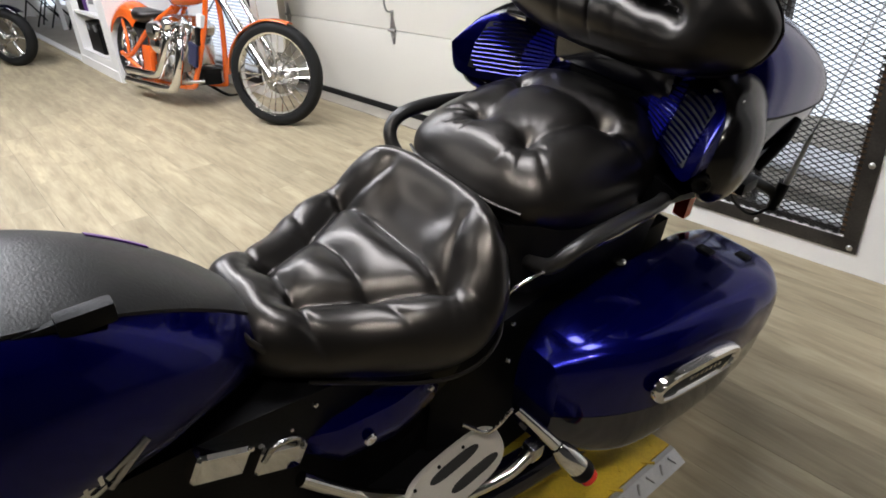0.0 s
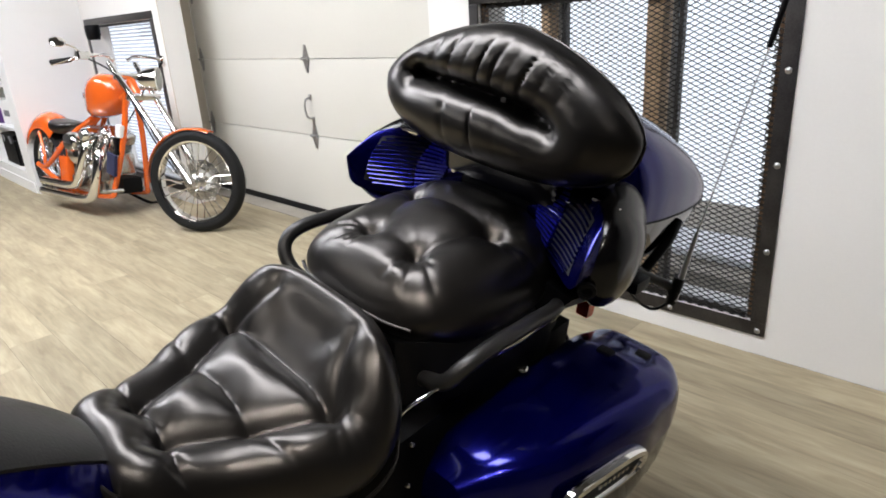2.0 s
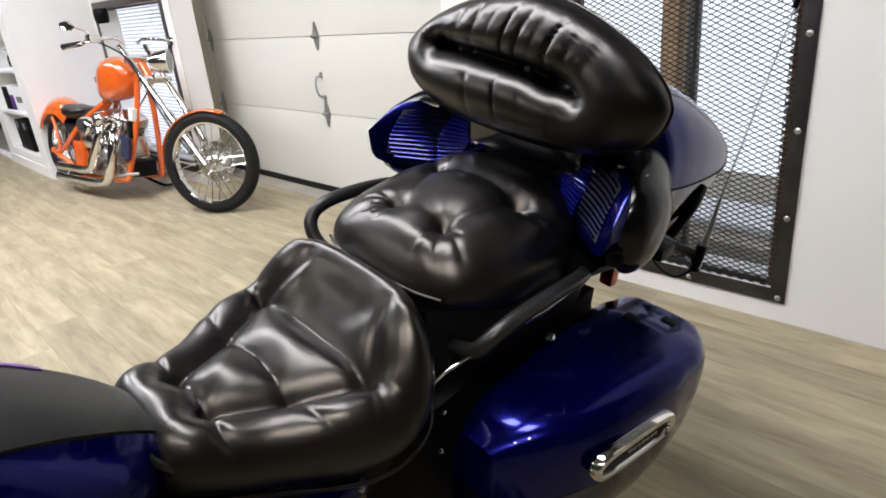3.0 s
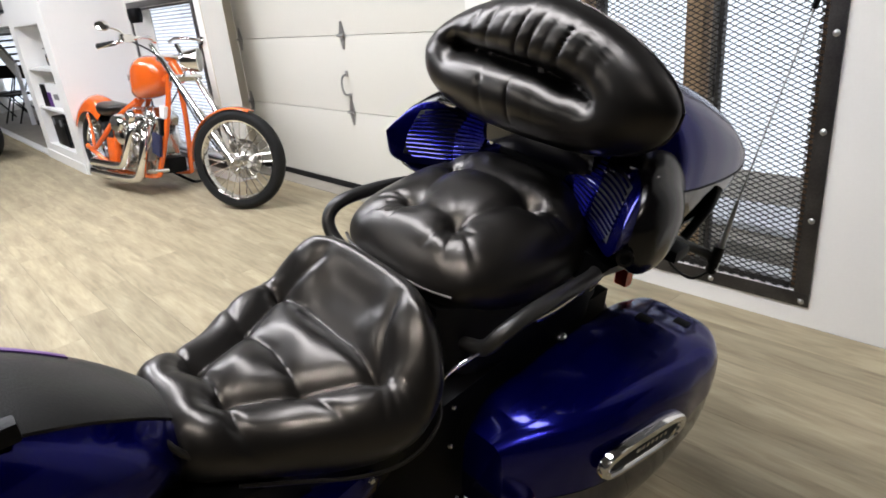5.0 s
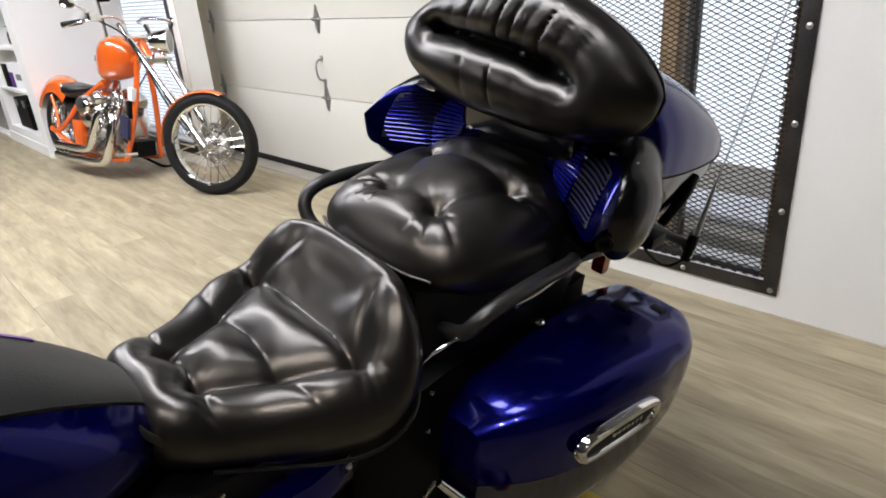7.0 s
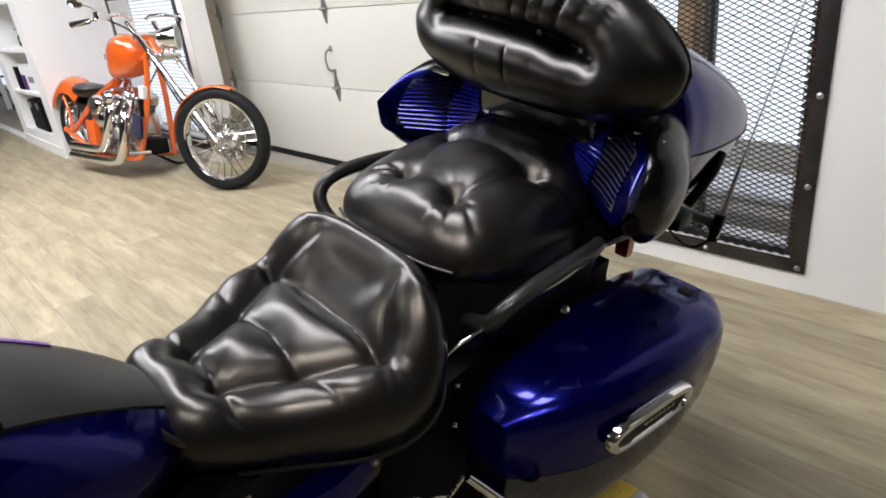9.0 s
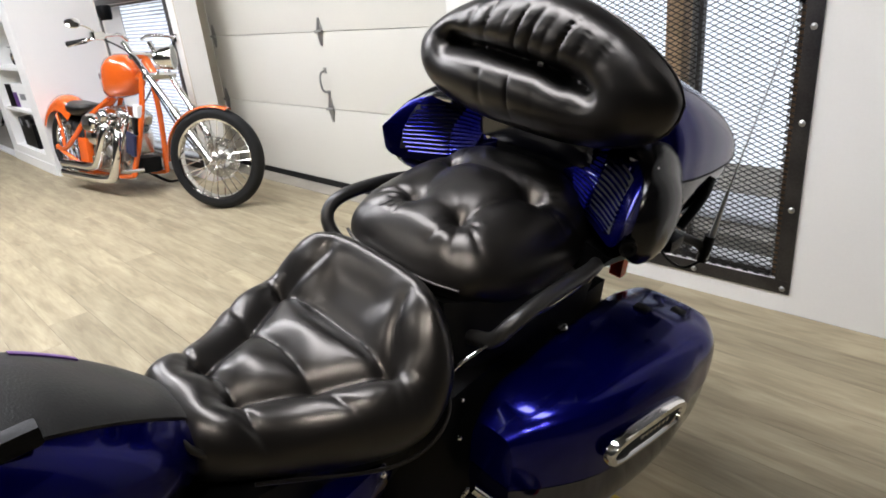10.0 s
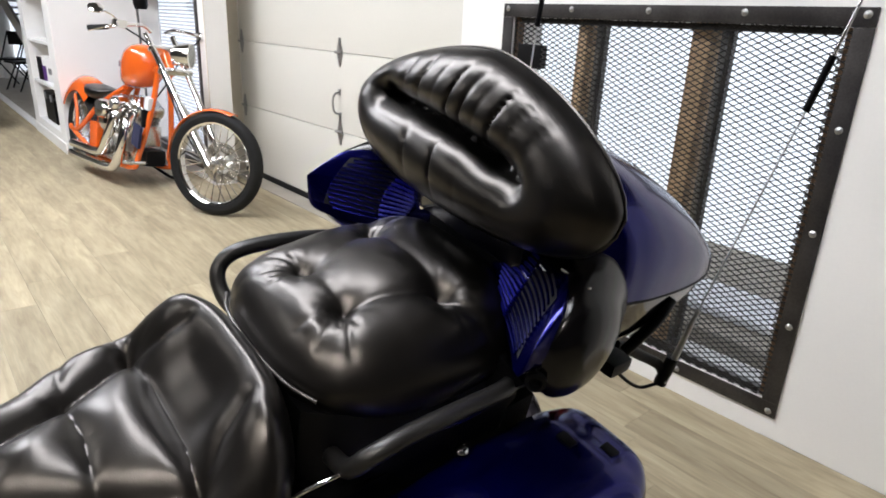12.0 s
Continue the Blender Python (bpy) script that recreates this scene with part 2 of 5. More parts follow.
def thing(name, m, label, category, group="", kind=""):
    ob = new(name)
    ob.empty_display_size = 0.1
    ob.matrix_world = m
    return tagged(ob, label, category, group, kind)


def box(bm, c, s, bevel=0.0, m=None, seg=2):
    r = bmesh.ops.create_cube(bm, size=1.0)
    vs = r["verts"]
    bmesh.ops.scale(bm, vec=s, verts=vs)
    if bevel:
        es = list({e for v in vs for e in v.link_edges})
        out = bmesh.ops.bevel(bm, geom=es, offset=min(bevel, min(s) * 0.45), segments=seg, profile=0.7, affect="EDGES", clamp_overlap=True)
        vs = list({v for f in out["faces"] for v in f.verts} | {v for v in vs if v.is_valid})
        seen, stack = set(vs), list(vs)
        while stack:
            for e in stack.pop().link_edges:
                for v in e.verts:
                    if v not in seen:
                        seen.add(v)
                        stack.append(v)
        vs = list(seen)
    mm = Matrix.Translation(c) @ (m or Matrix())
    bmesh.ops.transform(bm, matrix=mm, verts=vs)
    return bm


def boxes(*items):
    bm = bmesh.new()
    for it in items:
        box(bm, *it)
    return bm


def loft(rings, cap=True, closed=True, bm=None):
    """Skins a row of rings that have the same number of points."""
    bm = bm or bmesh.new()
    rows = [[bm.verts.new(p) for p in ring] for ring in rings]
    n = len(rows[0])
    for a, b in zip(rows, rows[1:]):
        for i in range(n if closed else n - 1):
            j = (i + 1) % n
            bm.faces.new((a[i], a[j], b[j], b[i]))
    if cap and closed:
        bm.faces.new(rows[0][::-1])
        bm.faces.new(rows[-1])
    return bm


def smooth_path(points, steps=6):
    """A Catmull-Rom curve through the points."""
    p = [Vector(q) for q in points]
    p = [p[0] * 2 - p[1]] + p + [p[-1] * 2 - p[-2]]
    out = []
    for a, b, c, d in zip(p, p[1:], p[2:], p[3:]):
        for i in range(steps):
            t = i / steps
            out.append(0.5 * (2 * b + (c - a) * t + (2 * a - 5 * b + 4 * c - d) * t * t + (3 * b - a - 3 * c + d) * t ** 3))
    return out + [p[-2]]


def tube(bm, points, radius, seg=10, steps=6, taper=None):
    path = smooth_path(points, steps) if steps else [Vector(q) for q in points]
    rings, side = [], None
    for i, q in enumerate(path):
        d = (path[min(i + 1, len(path) - 1)] - path[max(i - 1, 0)]).normalized()
        if side is None:
            side = d.orthogonal().normalized()
        side = (side - d * side.dot(d)).normalized()
        up = d.cross(side)
        r = radius if taper is None else radius + (taper - radius) * i / (len(path) - 1)
        rings.append([q + (side * math.cos(a) + up * math.sin(a)) * r for a in (2 * math.pi * k / seg for k in range(seg))])
    return loft(rings, bm=bm)


def tube_part(name, points, radius, material, parent, label="", seg=10, steps=6, taper=None):
    bm = bmesh.new()
    tube(bm, points, radius, seg, steps, taper)
    return part(name, bm, material, parent, label)


def lathe(bm, profile, m=None, seg=32, close=False):
    """Turns (radius, height) pairs round the local z axis."""
    rings = [[Vector((max(r, 1e-4) * math.cos(a), max(r, 1e-4) * math.sin(a), h)) for a in (2 * math.pi * k / seg for k in range(seg))] for r, h in profile]
    if close:
        rings.append(rings[0])
    b2 = loft(rings, cap=not close)
    if close:
        bmesh.ops.remove_doubles(b2, verts=b2.verts[:], dist=1e-5)
    if m:
        bmesh.ops.transform(b2, matrix=m, verts=b2.verts[:])
    me = bpy.data.meshes.new("turned")
    b2.to_mesh(me)
    b2.free()
    bm.from_mesh(me)
    bpy.data.meshes.remove(me)
    return bm


def lathe_part(name, profile, material, parent, m=None, label="", seg=32, close=False):
    return part(name, lathe(bmesh.new(), profile, m, seg, close), material, parent, label)


def grid_mesh(rows, wrap=False):
    """A sheet through rows of points; its open rim is closed below."""
    bm = bmesh.new()
    vs = [[bm.verts.new(p) for p in row] for row in rows]
    for a, b in zip(vs, vs[1:]):
        for i in range(len(a) - 1):
            bm.faces.new((a[i], a[i + 1], b[i + 1], b[i]))
    return bm


def spline(xs, ys):
    """A smooth curve through the pairs, as a function."""
    xs, ys = np.array(xs, float), np.array(ys, float)
    d = np.gradient(ys, xs)

    def at(x):
        x = np.clip(x, xs[0], xs[-1])
        i = np.clip(np.searchsorted(xs, x) - 1, 0, len(xs) - 2)
        h = xs[i + 1] - xs[i]
        t = (x - xs[i]) / h
        return (2 * t ** 3 - 3 * t * t + 1) * ys[i] + (t ** 3 - 2 * t * t + t) * h * d[i] + (3 * t * t - 2 * t ** 3) * ys[i + 1] + (t ** 3 - t * t) * h * d[i + 1]
    return at


def blend(a, b):
    """Two reliefs run into one another without a ridge between them."""
    return np.sqrt(a * a + b * b)


def groove(px, py, line, depth, width):
    """The depth at (px, py) of a sewn crease along a polyline: sharp at the seam, pillowy beside it."""
    best = np.full(np.shape(px), 9.0)
    for (ax, ay), (bx, by) in zip(line, line[1:]):
        dx, dy = bx - ax, by - ay
        t = np.clip(((px - ax) * dx + (py - ay) * dy) / (dx * dx + dy * dy), 0, 1)
        best = np.minimum(best, np.sqrt((px - ax - t * dx) ** 2 + (py - ay - t * dy) ** 2 + 0.0035 ** 2))
    return depth * np.exp(-best / width)


def tuft(px, py, x, y, depth, width, folds=9, size=0.004, turn=0.0, reach=0.045):
    """A button pull with gathered folds that run out from it."""
    r, a = np.hypot(px - x, py - y), np.arctan2(py - y, px - x)
    gather = np.cos(folds * a + turn) + 0.5 * np.cos((2 * folds + 1) * a + 2 * turn)
    return depth * np.exp(-np.sqrt(r * r + 0.004 ** 2) / width) + size * gather * np.exp(-((r - reach * 0.75) / (reach * 0.55)) ** 2)

# ---------- the place ----------
WALL, DOOR = 3.6, 3.752


def slab(name, material, *items, label="", bevel=0.0, category="wall"):
    """A piece of the setting from boxes given by their low and high corners."""
    bm = bmesh.new()
    for lo, hi in items:
        c = [(a + b) / 2 for a, b in zip(lo, hi)]
        box(bm, c, [b - a for a, b in zip(lo, hi)], bevel)
    ob = part(name, bm, material, None, "", smooth=False)
    return tagged(ob, label or name.replace("_", " "), category, kind="structure")


slab("subfloor", CONCRETE, ((-14, -5, -0.12), (4, 6, -0.006)), label="grey concrete subfloor under the planks", category="floor")
slab("wall_north", WHITE, ((-1.585, WALL, 0), (-1.245, 3.8, 1.85)), ((0.128, WALL, 0), (4, 3.8, 1.85)), ((-1.245, WALL, 1.375), (0.128, 3.8, 1.85)),
     ((-1.245, WALL, -0.006), (0.128, 3.8, 0.135)), label="white painted wall around a barred window")
# unseen upper wall, charcoal added so glossy tops reflect something dark
slab("wall_north_upper", DARKWALL, ((-1.585, WALL, 1.85), (4, 3.8, CEIL)), ((-4.62, WALL + 0.02, 2.72), (-1.585, 3.8, CEIL)), label="unseen upper wall, made charcoal to darken reflections")
slab("wall_window_bay", WHITE, ((-5.95, 3.32, 0), (-5.81, 3.5, CEIL)), ((-4.38, 3.32, 0), (-4.2, 3.5, CEIL)), ((-5.81, 3.32, 1.455), (-4.38, 3.5, CEIL)),
     ((-5.81, 3.32, 0), (-4.38, 3.5, 0.14)), label="white painted wall with a barred window behind the orange motorcycle")
# splayed return by the door; its shade is in the beige colour
bm = loft([[(-4.202, 3.318, z), (-4.198, 3.322, z), (-4.60, 3.76, z), (-4.62, 3.80, z), (-4.72, 3.80, z), (-4.4, 3.5, z)] for z in (0.0, CEIL)])
tagged(part("door_reveal", bm, REVEAL_SHADE, None, "", smooth=False), "splayed reveal beside the garage door, its shade painted in beige", "wall", kind="structure")
slab("pillar", WHITE, ((0.905, 2.94, 0), (1.5, WALL, CEIL)), label="white painted wall return beside the window", bevel=0.004)
slab("wall_east", DARKWALL, ((4.0, -5, 0), (4.15, 3.8, CEIL)), label="charcoal painted side wall")
slab("wall_south", DARKWALL, ((-14, -5.15, 0), (4.15, -5, CEIL)), label="charcoal painted rear wall")
slab("wall_west", WHITE, ((-14.15, -5.15, 0), (-14, 6, CEIL)), label="white painted far wall")
slab("ceiling", CEILING, ((-14.15, -5.15, CEIL), (4.15, 6.2, CEIL + 0.12)), label="dark painted ceiling", category="ceiling")
slab("wall_hall", WHITE, ((-14, 5.0, 0), (-7.35, 5.15, CEIL)), ((-7.4, 3.325, 0), (-7.25, 5.0, CEIL)), label="white painted wall at the back of the hall")
# built-in shelf block with its niche
SX0, SX1, NX0, NX1, NZ0, NZ1 = -7.6, -5.95, -7.36, -6.22, 0.18, 1.41
block = thing("shelf_block", pose(0, 0, 0), "white built-in shelving block with an open niche", "shelving", kind="structure")
for nm, lo, hi in (("side_panel", (SX0, 2.6, 0), (NX0, 3.32, CEIL)), ("side_panel", (NX1, 2.6, 0), (SX1, 3.32, CEIL)), ("top_panel", (NX0, 2.6, NZ1), (NX1, 3.32, CEIL)),
                   ("base_panel", (NX0, 2.6, 0), (NX1, 3.32, NZ0)), ("back_panel", (NX0, 3.05, NZ0), (NX1, 3.32, NZ1))):
    part(nm, boxes(([(a + b) / 2 for a, b in zip(lo, hi)], [b - a for a, b in zip(lo, hi)])), WHITE_TRIM, block, smooth=False)
for z in (0.575, 0.985):
    tagged(part("niche_shelf", boxes((((NX0 + NX1) / 2, 2.83, z), (NX1 - NX0 - 0.004, 0.43, 0.028), 0.003)), WHITE_TRIM), "white painted shelf board in the niche", "shelf", "niche shelves", "structure")
slab("baseboard", WHITE_TRIM, ((SX0 + 0.02, 2.588, 0.0), (SX1 - 0.05, 2.599, 0.10)), label="white skirting under the shelving block", bevel=0.003, category="baseboard")
slab("header_beam", WHITE_TRIM, ((-13.9, 2.62, 1.43), (SX0 - 0.003, 2.9, 1.56)), label="white beam over the hall opening", category="beam")
slab("hall_threshold", WHITE_TRIM, ((-13.9, 2.6, 0), (SX0 - 0.003, 2.68, 0.02)), label="white strip on the floor at the hall opening", category="trim")
slab("floor_hall", CONCRETE, ((-13.9, 2.685, -0.004), (-7.42, 4.99, 0.004)), label="grey concrete hall floor", category="floor")
slab("floor_threshold", CONCRETE, ((-4.58, 3.60, -0.004), (-1.59, 3.9, 0.003)), label="worn concrete strip before the garage door", category="floor")


# ---------- windows ----------
def diamond_mesh(w, h, px=0.043, pz=0.0205, thick=0.0018, deep=0.003):
    """Expanded steel: two families of slanting strands within w x h, centred on the x-z plane."""
    bm = bmesh.new()
    slope = pz / px
    n = int((w * slope + h) / pz) + 2
    for sign in (1, -1):
        for i in range(n):
            c = -h / 2 - w * slope / 2 + i * pz
            xa = max(-w / 2, (-h / 2 - c) / slope)
            xb = min(w / 2, (h / 2 - c) / slope)
            if xb - xa < 0.01:
                continue
            pts = [Vector((sign * x, 0, c + slope * x)) for x in (xa, xb)]
            d = (pts[1] - pts[0]).normalized()
            nn = Vector((-d.z, 0, d.x)) * thick
            loft([[p + nn + Vector((0, -deep / 2, 0)), p - nn + Vector((0, -deep / 2, 0)), p - nn + Vector((0, deep / 2, 0)), p + nn + Vector((0, deep / 2, 0))] for p in pts], bm=bm)
    return bm


def barred_window(name, x0, x1, z0, z1, wall, label, posts, black_box=False, bolts=True, bars=True):
    w, h, cx, cz = x1 - x0, z1 - z0, (x0 + x1) / 2, (z0 + z1) / 2
    win = thing(name, pose(cx, wall, cz), label, "window", kind="structure")
    fw = 0.055
    for n, c, s in (("frame_rail", (0, -0.004, h / 2 - fw / 2), (w, 0.008, fw)), ("frame_rail", (0, -0.004, -h / 2 + fw / 2), (w, 0.008, fw)),
                    ("frame_stile", (-w / 2 + fw / 2, -0.004, 0), (fw, 0.008, h - 2 * fw - 0.002)), ("frame_stile", (w / 2 - fw / 2, -0.004, 0), (fw, 0.008, h - 2 * fw - 0.002))):
        part(n, boxes((c, s, 0.0015)), STEEL, win, "dark mill-steel flat bar")
    if bolts:
        spots = [(sx * (w / 2 - 0.026), z) for sx in (-1, 1) for z in np.linspace(-h / 2 + 0.02, h / 2 - 0.02, 5)]
        spots += [(x, sz * (h / 2 - 0.02)) for sz in (-1, 1) for x in np.linspace(-w / 2 + 0.026, w / 2 - 0.026, 5)[1:-1]]
        for x, z in spots:
            lathe_part("bolt", [(0.0, 0.006), (0.005, 0.0055), (0.009, 0.002), (0.012, 0.0)], GALV, win, Matrix.Translation((x, -0.008, z)) @ pose(0, 0, 0, 90), "domed steel bolt", 12)
    iw, ih = w - 2 * fw, h - 2 * fw
    if bars:
        net = part("expanded_mesh", diamond_mesh(iw + 0.03, ih + 0.03), MESH, win, "black expanded-steel diamond mesh", smooth=False)
        net.location = (0, 0.012, 0)
        net["kind"] = "stuff"
    for sx in (-1, 1):
        bm = boxes(((sx * (iw / 2 - 0.012), 0.035, 0), (0.022, 0.03, ih), 0.002))
        part("angle_iron", bm, RUST, win, "rust-brown angle iron behind the mesh", smooth=False)
    bm = boxes(((0, 0.035, ih / 2 - 0.012), (iw - 0.06, 0.03, 0.022), 0.002), ((0, 0.035, -ih / 2 + 0.012), (iw - 0.06, 0.03, 0.022), 0.002))
    part("angle_iron", bm, STEEL, win, "dark angle iron behind the mesh", smooth=False)
    # slotted strip whose holes let daylight through
    bm = bmesh.new()
    zz = -ih / 2 + 0.05
    while zz < ih / 2 - 0.05:
        box(bm, (iw / 2 - 0.035, 0.048, zz), (0.014, 0.003, 0.016))
        zz += 0.026
    part("slotted_strip", bm, GALV, win, "slotted metal strip", smooth=False)
    for x, wd in posts:
        part("post", boxes(((x - cx, 0.095, 0), (wd, 0.09, h - 0.1), 0.004)), TIMBER, win, "brown timber window post")
        part("sash_edge", boxes(((x - cx + wd / 2 + 0.028, 0.105, 0), (0.02, 0.03, h - 0.1), 0.002)), GALV, win, "grey metal sash edge")
        part("sash_edge", boxes(((x - cx + wd / 2 + 0.053, 0.105, 0), (0.018, 0.03, h - 0.1), 0.002)), STEEL, win, "dark metal sash edge")
    pane = part("pane", boxes(((0, 0.165, 0), (w - 0.08, 0.005, h - 0.08))), GLASS, win, "clear glass pane", smooth=False)
    pane.visible_shadow = False
    part("window_sill", boxes(((0, 0.1, -h / 2 + 0.045), (w - 0.09, 0.17, 0.02), 0.003)), GALV, win, "grey metal sill")
    if black_box:
        part("latch_box", boxes(((-iw / 2 + 0.1, 0.03, ih / 2 - 0.16), (0.14, 0.04, 0.1), 0.006)), BLACK, win, "black latch box")
    return win


barred_window("window_1", -1.30, 0.172, 0.082, 1.428, WALL, "steel-framed window covered with black diamond mesh", [(-0.375, 0.07), (-0.895, 0.045)], True)
w2 = barred_window("window_2", -5.89, -4.32, 0.09, 1.515, 3.32, "steel-framed window with pale blinds", [], False, False, False)
for i in range(43):
    z = -0.64 + i * 0.031
    part("blind_slat", boxes(((-0.30, 0.21, z), (2.04, 0.022, 0.004), 0, pose(0, 0, 0, 28))), BLIND, w2, smooth=False)
part("black_cup", lathe(bmesh.new(), [(0.0, 0), (0.05, 0), (0.062, 0.04), (0.062, 0.11), (0.055, 0.125), (0.0, 0.125)], pose(-0.40, -0.07, 0.53), 16), BLACK, w2, "small black holder on the window frame")

# outside
slab("backdrop_bay", SKY_GLOW, ((-7.2, 3.85, 0), (-4.75, 3.87, 1.9)), label="bright daylight behind the bay window", category="sky")
bd = slab("backdrop", SKY_GLOW, ((-14, 5.6, -0.4), (6, 5.62, 3.4)), label="bright overcast winter sky", category="sky")
slab("ground_outside", SNOW, ((-14, 5.2, -0.3), (6, 5.59, -0.2)), ((-7.2, 3.82, -0.3), (6, 5.2, -0.2)), label="snow-covered ground outside", category="ground")
slab("ledge_outside", CONCRETE, ((-1.9, 3.9, -0.2), (1.2, 4.4, 0.16)), label="wet grey concrete ledge outside the window", bevel=0.02, category="ledge")
slab("snow_on_ledge", SNOW, ((-1.85, 4.05, 0.161), (1.1, 4.38, 0.20)), label="strip of snow on the ledge", bevel=0.02, category="snow")


# ---------- garage door ----------
door = thing("door_1", pose(-3.09, DOOR, 0), "cream sectional garage door with galvanised hinges", "garage door", kind="structure")
JOINTS = [0.05, 0.596, 1.122, 1.655, 2.19, 2.72]
for a, b in zip(JOINTS, JOINTS[1:]):
    part("door_panel", boxes(((0, 0.024, (a + b) / 2), (3.0, 0.046, b - a - 0.004), 0.004)), CREAM, door, "cream painted door panel")
# added unseen slab: keeps sky light from showing through the joints
part("door_backing", boxes(((0, 0.056, 1.385), (3.0, 0.012, 2.66))), CREAM, door, "unseen cream slab that blocks daylight at the panel joints", smooth=False)
part("bottom_seal", boxes(((0, 0.02, 0.026), (3.0, 0.05, 0.046), 0.012)), RUBBER, door, "black rubber bottom seal")


def door_hinge(x, z):
    bm = bmesh.new()
    for s in (1, -1):
        loft([[(-0.036, y, 0.004 * s), (0.036, y, 0.004 * s), (0.028, y, 0.03 * s), (0.010, y, 0.092 * s), (-0.010, y, 0.092 * s), (-0.028, y, 0.03 * s)] for y in (0.0, -0.004)], bm=bm)
    tube(bm, [(-0.04, -0.012, 0), (0.04, -0.012, 0)], 0.010, 10, 0)
    for q in ((0, 0.06), (0, -0.06), (0.015, 0.03), (-0.015, -0.03)):
        lathe(bm, [(0.0, 0.005), (0.005, 0.004), (0.006, 0.0)], Matrix.Translation((q[0], -0.004, q[1])) @ pose(0, 0, 0, 90), 8)
    h = part("hinge", bm, GALV, door, "galvanised diamond-shaped hinge")
    h.location = (x, 0, z)


for z in (0.596, 1.122, 1.655):
    door_hinge(0.125, z)
    door_hinge(-1.44, z)
tube_part("pull_handle", [(0.118, -0.002, 0.862), (0.118, -0.04, 0.85), (0.11, -0.05, 0.80), (0.122, -0.045, 0.735), (0.13, -0.004, 0.715)], 0.007, GALV, door, "bent galvanised pull handle")
part("handle_plate", boxes(((0.118, -0.004, 0.865), (0.03, 0.006, 0.04), 0.002), ((0.13, -0.004, 0.71), (0.03, 0.006, 0.04), 0.002)), GALV, door)
track = bmesh.new()
loft([[(-1.53, -0.09, z), (-1.53, -0.02, z), (-1.527, -0.02, z), (-1.527, -0.087, z), (-1.487, -0.087, z), (-1.487, -0.02, z), (-1.484, -0.02, z), (-1.484, -0.09, z)] for z in (0.05, 2.8)], bm=track)
part("door_track", track, GALV, door, "galvanised vertical door track", smooth=False)
part("jamb_seal", boxes(((-1.545, -0.045, 1.4), (0.022, 0.06, 2.7), 0.006)), RUBBER, door, "black rubber jamb seal")

# ceiling fixtures
for px, py in PANELS:
    fx = thing("ceiling_light", pose(px, py, CEIL), "white strip ceiling light with a glowing diffuser", "ceiling light", "ceiling lights")
    part("housing", boxes(((0, 0, -0.03), (2.40, 0.58, 0.058), 0.008)), WHITE_TRIM, fx)
    part("diffuser", boxes(((0, 0, -0.066), (2.30, 0.50, 0.010), 0.003)), LAMP_GLOW, fx, "glowing diffuser")
for eye, aim in SPOTS:
    fx = thing("track_spotlight", pose(*eye), "black ceiling spotlight aimed at the motorcycle", "spotlight", "track spotlights")
    lathe_part("rod", [(0.01, 0.06), (0.01, 0.297), (0.05, 0.297), (0.05, 0.3)], BLACK, fx, None, "", 12)
    turn = look(eye, aim).to_3x3().to_4x4()
    lathe_part("can", [(0.055, -0.02), (0.055, 0.06), (0.03, 0.09), (0.028, 0.09), (0.05, 0.055), (0.05, -0.02)], BLACK, fx, turn, "", 20, True)


# ---------- blue touring motorcycle ----------
LEAN = 10.5
bike = thing("touring_motorcycle", pose(-0.155, 0, 0, 0, LEAN, 0), "midnight-blue touring motorcycle with tufted black leather seats, leaning on its stand", "motorcycle")


def cushion_rows(ys, half, base, height, shape, nv=150, nw=120, roll=4.0, fall=2.2, ends=9.0):
    """Rows over a seat: ys range, half width by y, base and crown height by y, and shape(u, y), the sewn relief."""
    rows = []
    y0, y1 = ys
    ws = np.sin(np.linspace(-1, 1, nw) * math.pi / 2)
    for v in np.linspace(-1, 1, nv):
        v = math.sin(v * math.pi / 2)
        y = y0 + (y1 - y0) * (v + 1) / 2
        hw, zb, zt = float(half(y)), float(base(y)), float(height(y))
        e = max(0.0, 1 - abs(v) ** ends) ** (1 / fall)
        hw = hw * (0.25 + 0.75 * max(0.0, 1 - abs(v) ** (ends * 1.6)) ** 0.5)
        u = ws * hw
        prof = np.maximum(0, 1 - np.abs(ws) ** roll) ** (1 / fall)
        z = zb + (zt - zb) * prof * e - shape(u, np.full_like(u, y)) * np.clip(prof * 1.6, 0, 1) * min(1.0, e * 1.5)
        bulge = 1 + 0.05 * np.sin(np.clip(prof, 0, 1) * math.pi) - 0.13 * (1 - np.minimum(1, prof / 0.5)) ** 2
        rows.append([(float(a * g), y, float(b)) for a, b, g in zip(u, z, bulge)])
    return rows


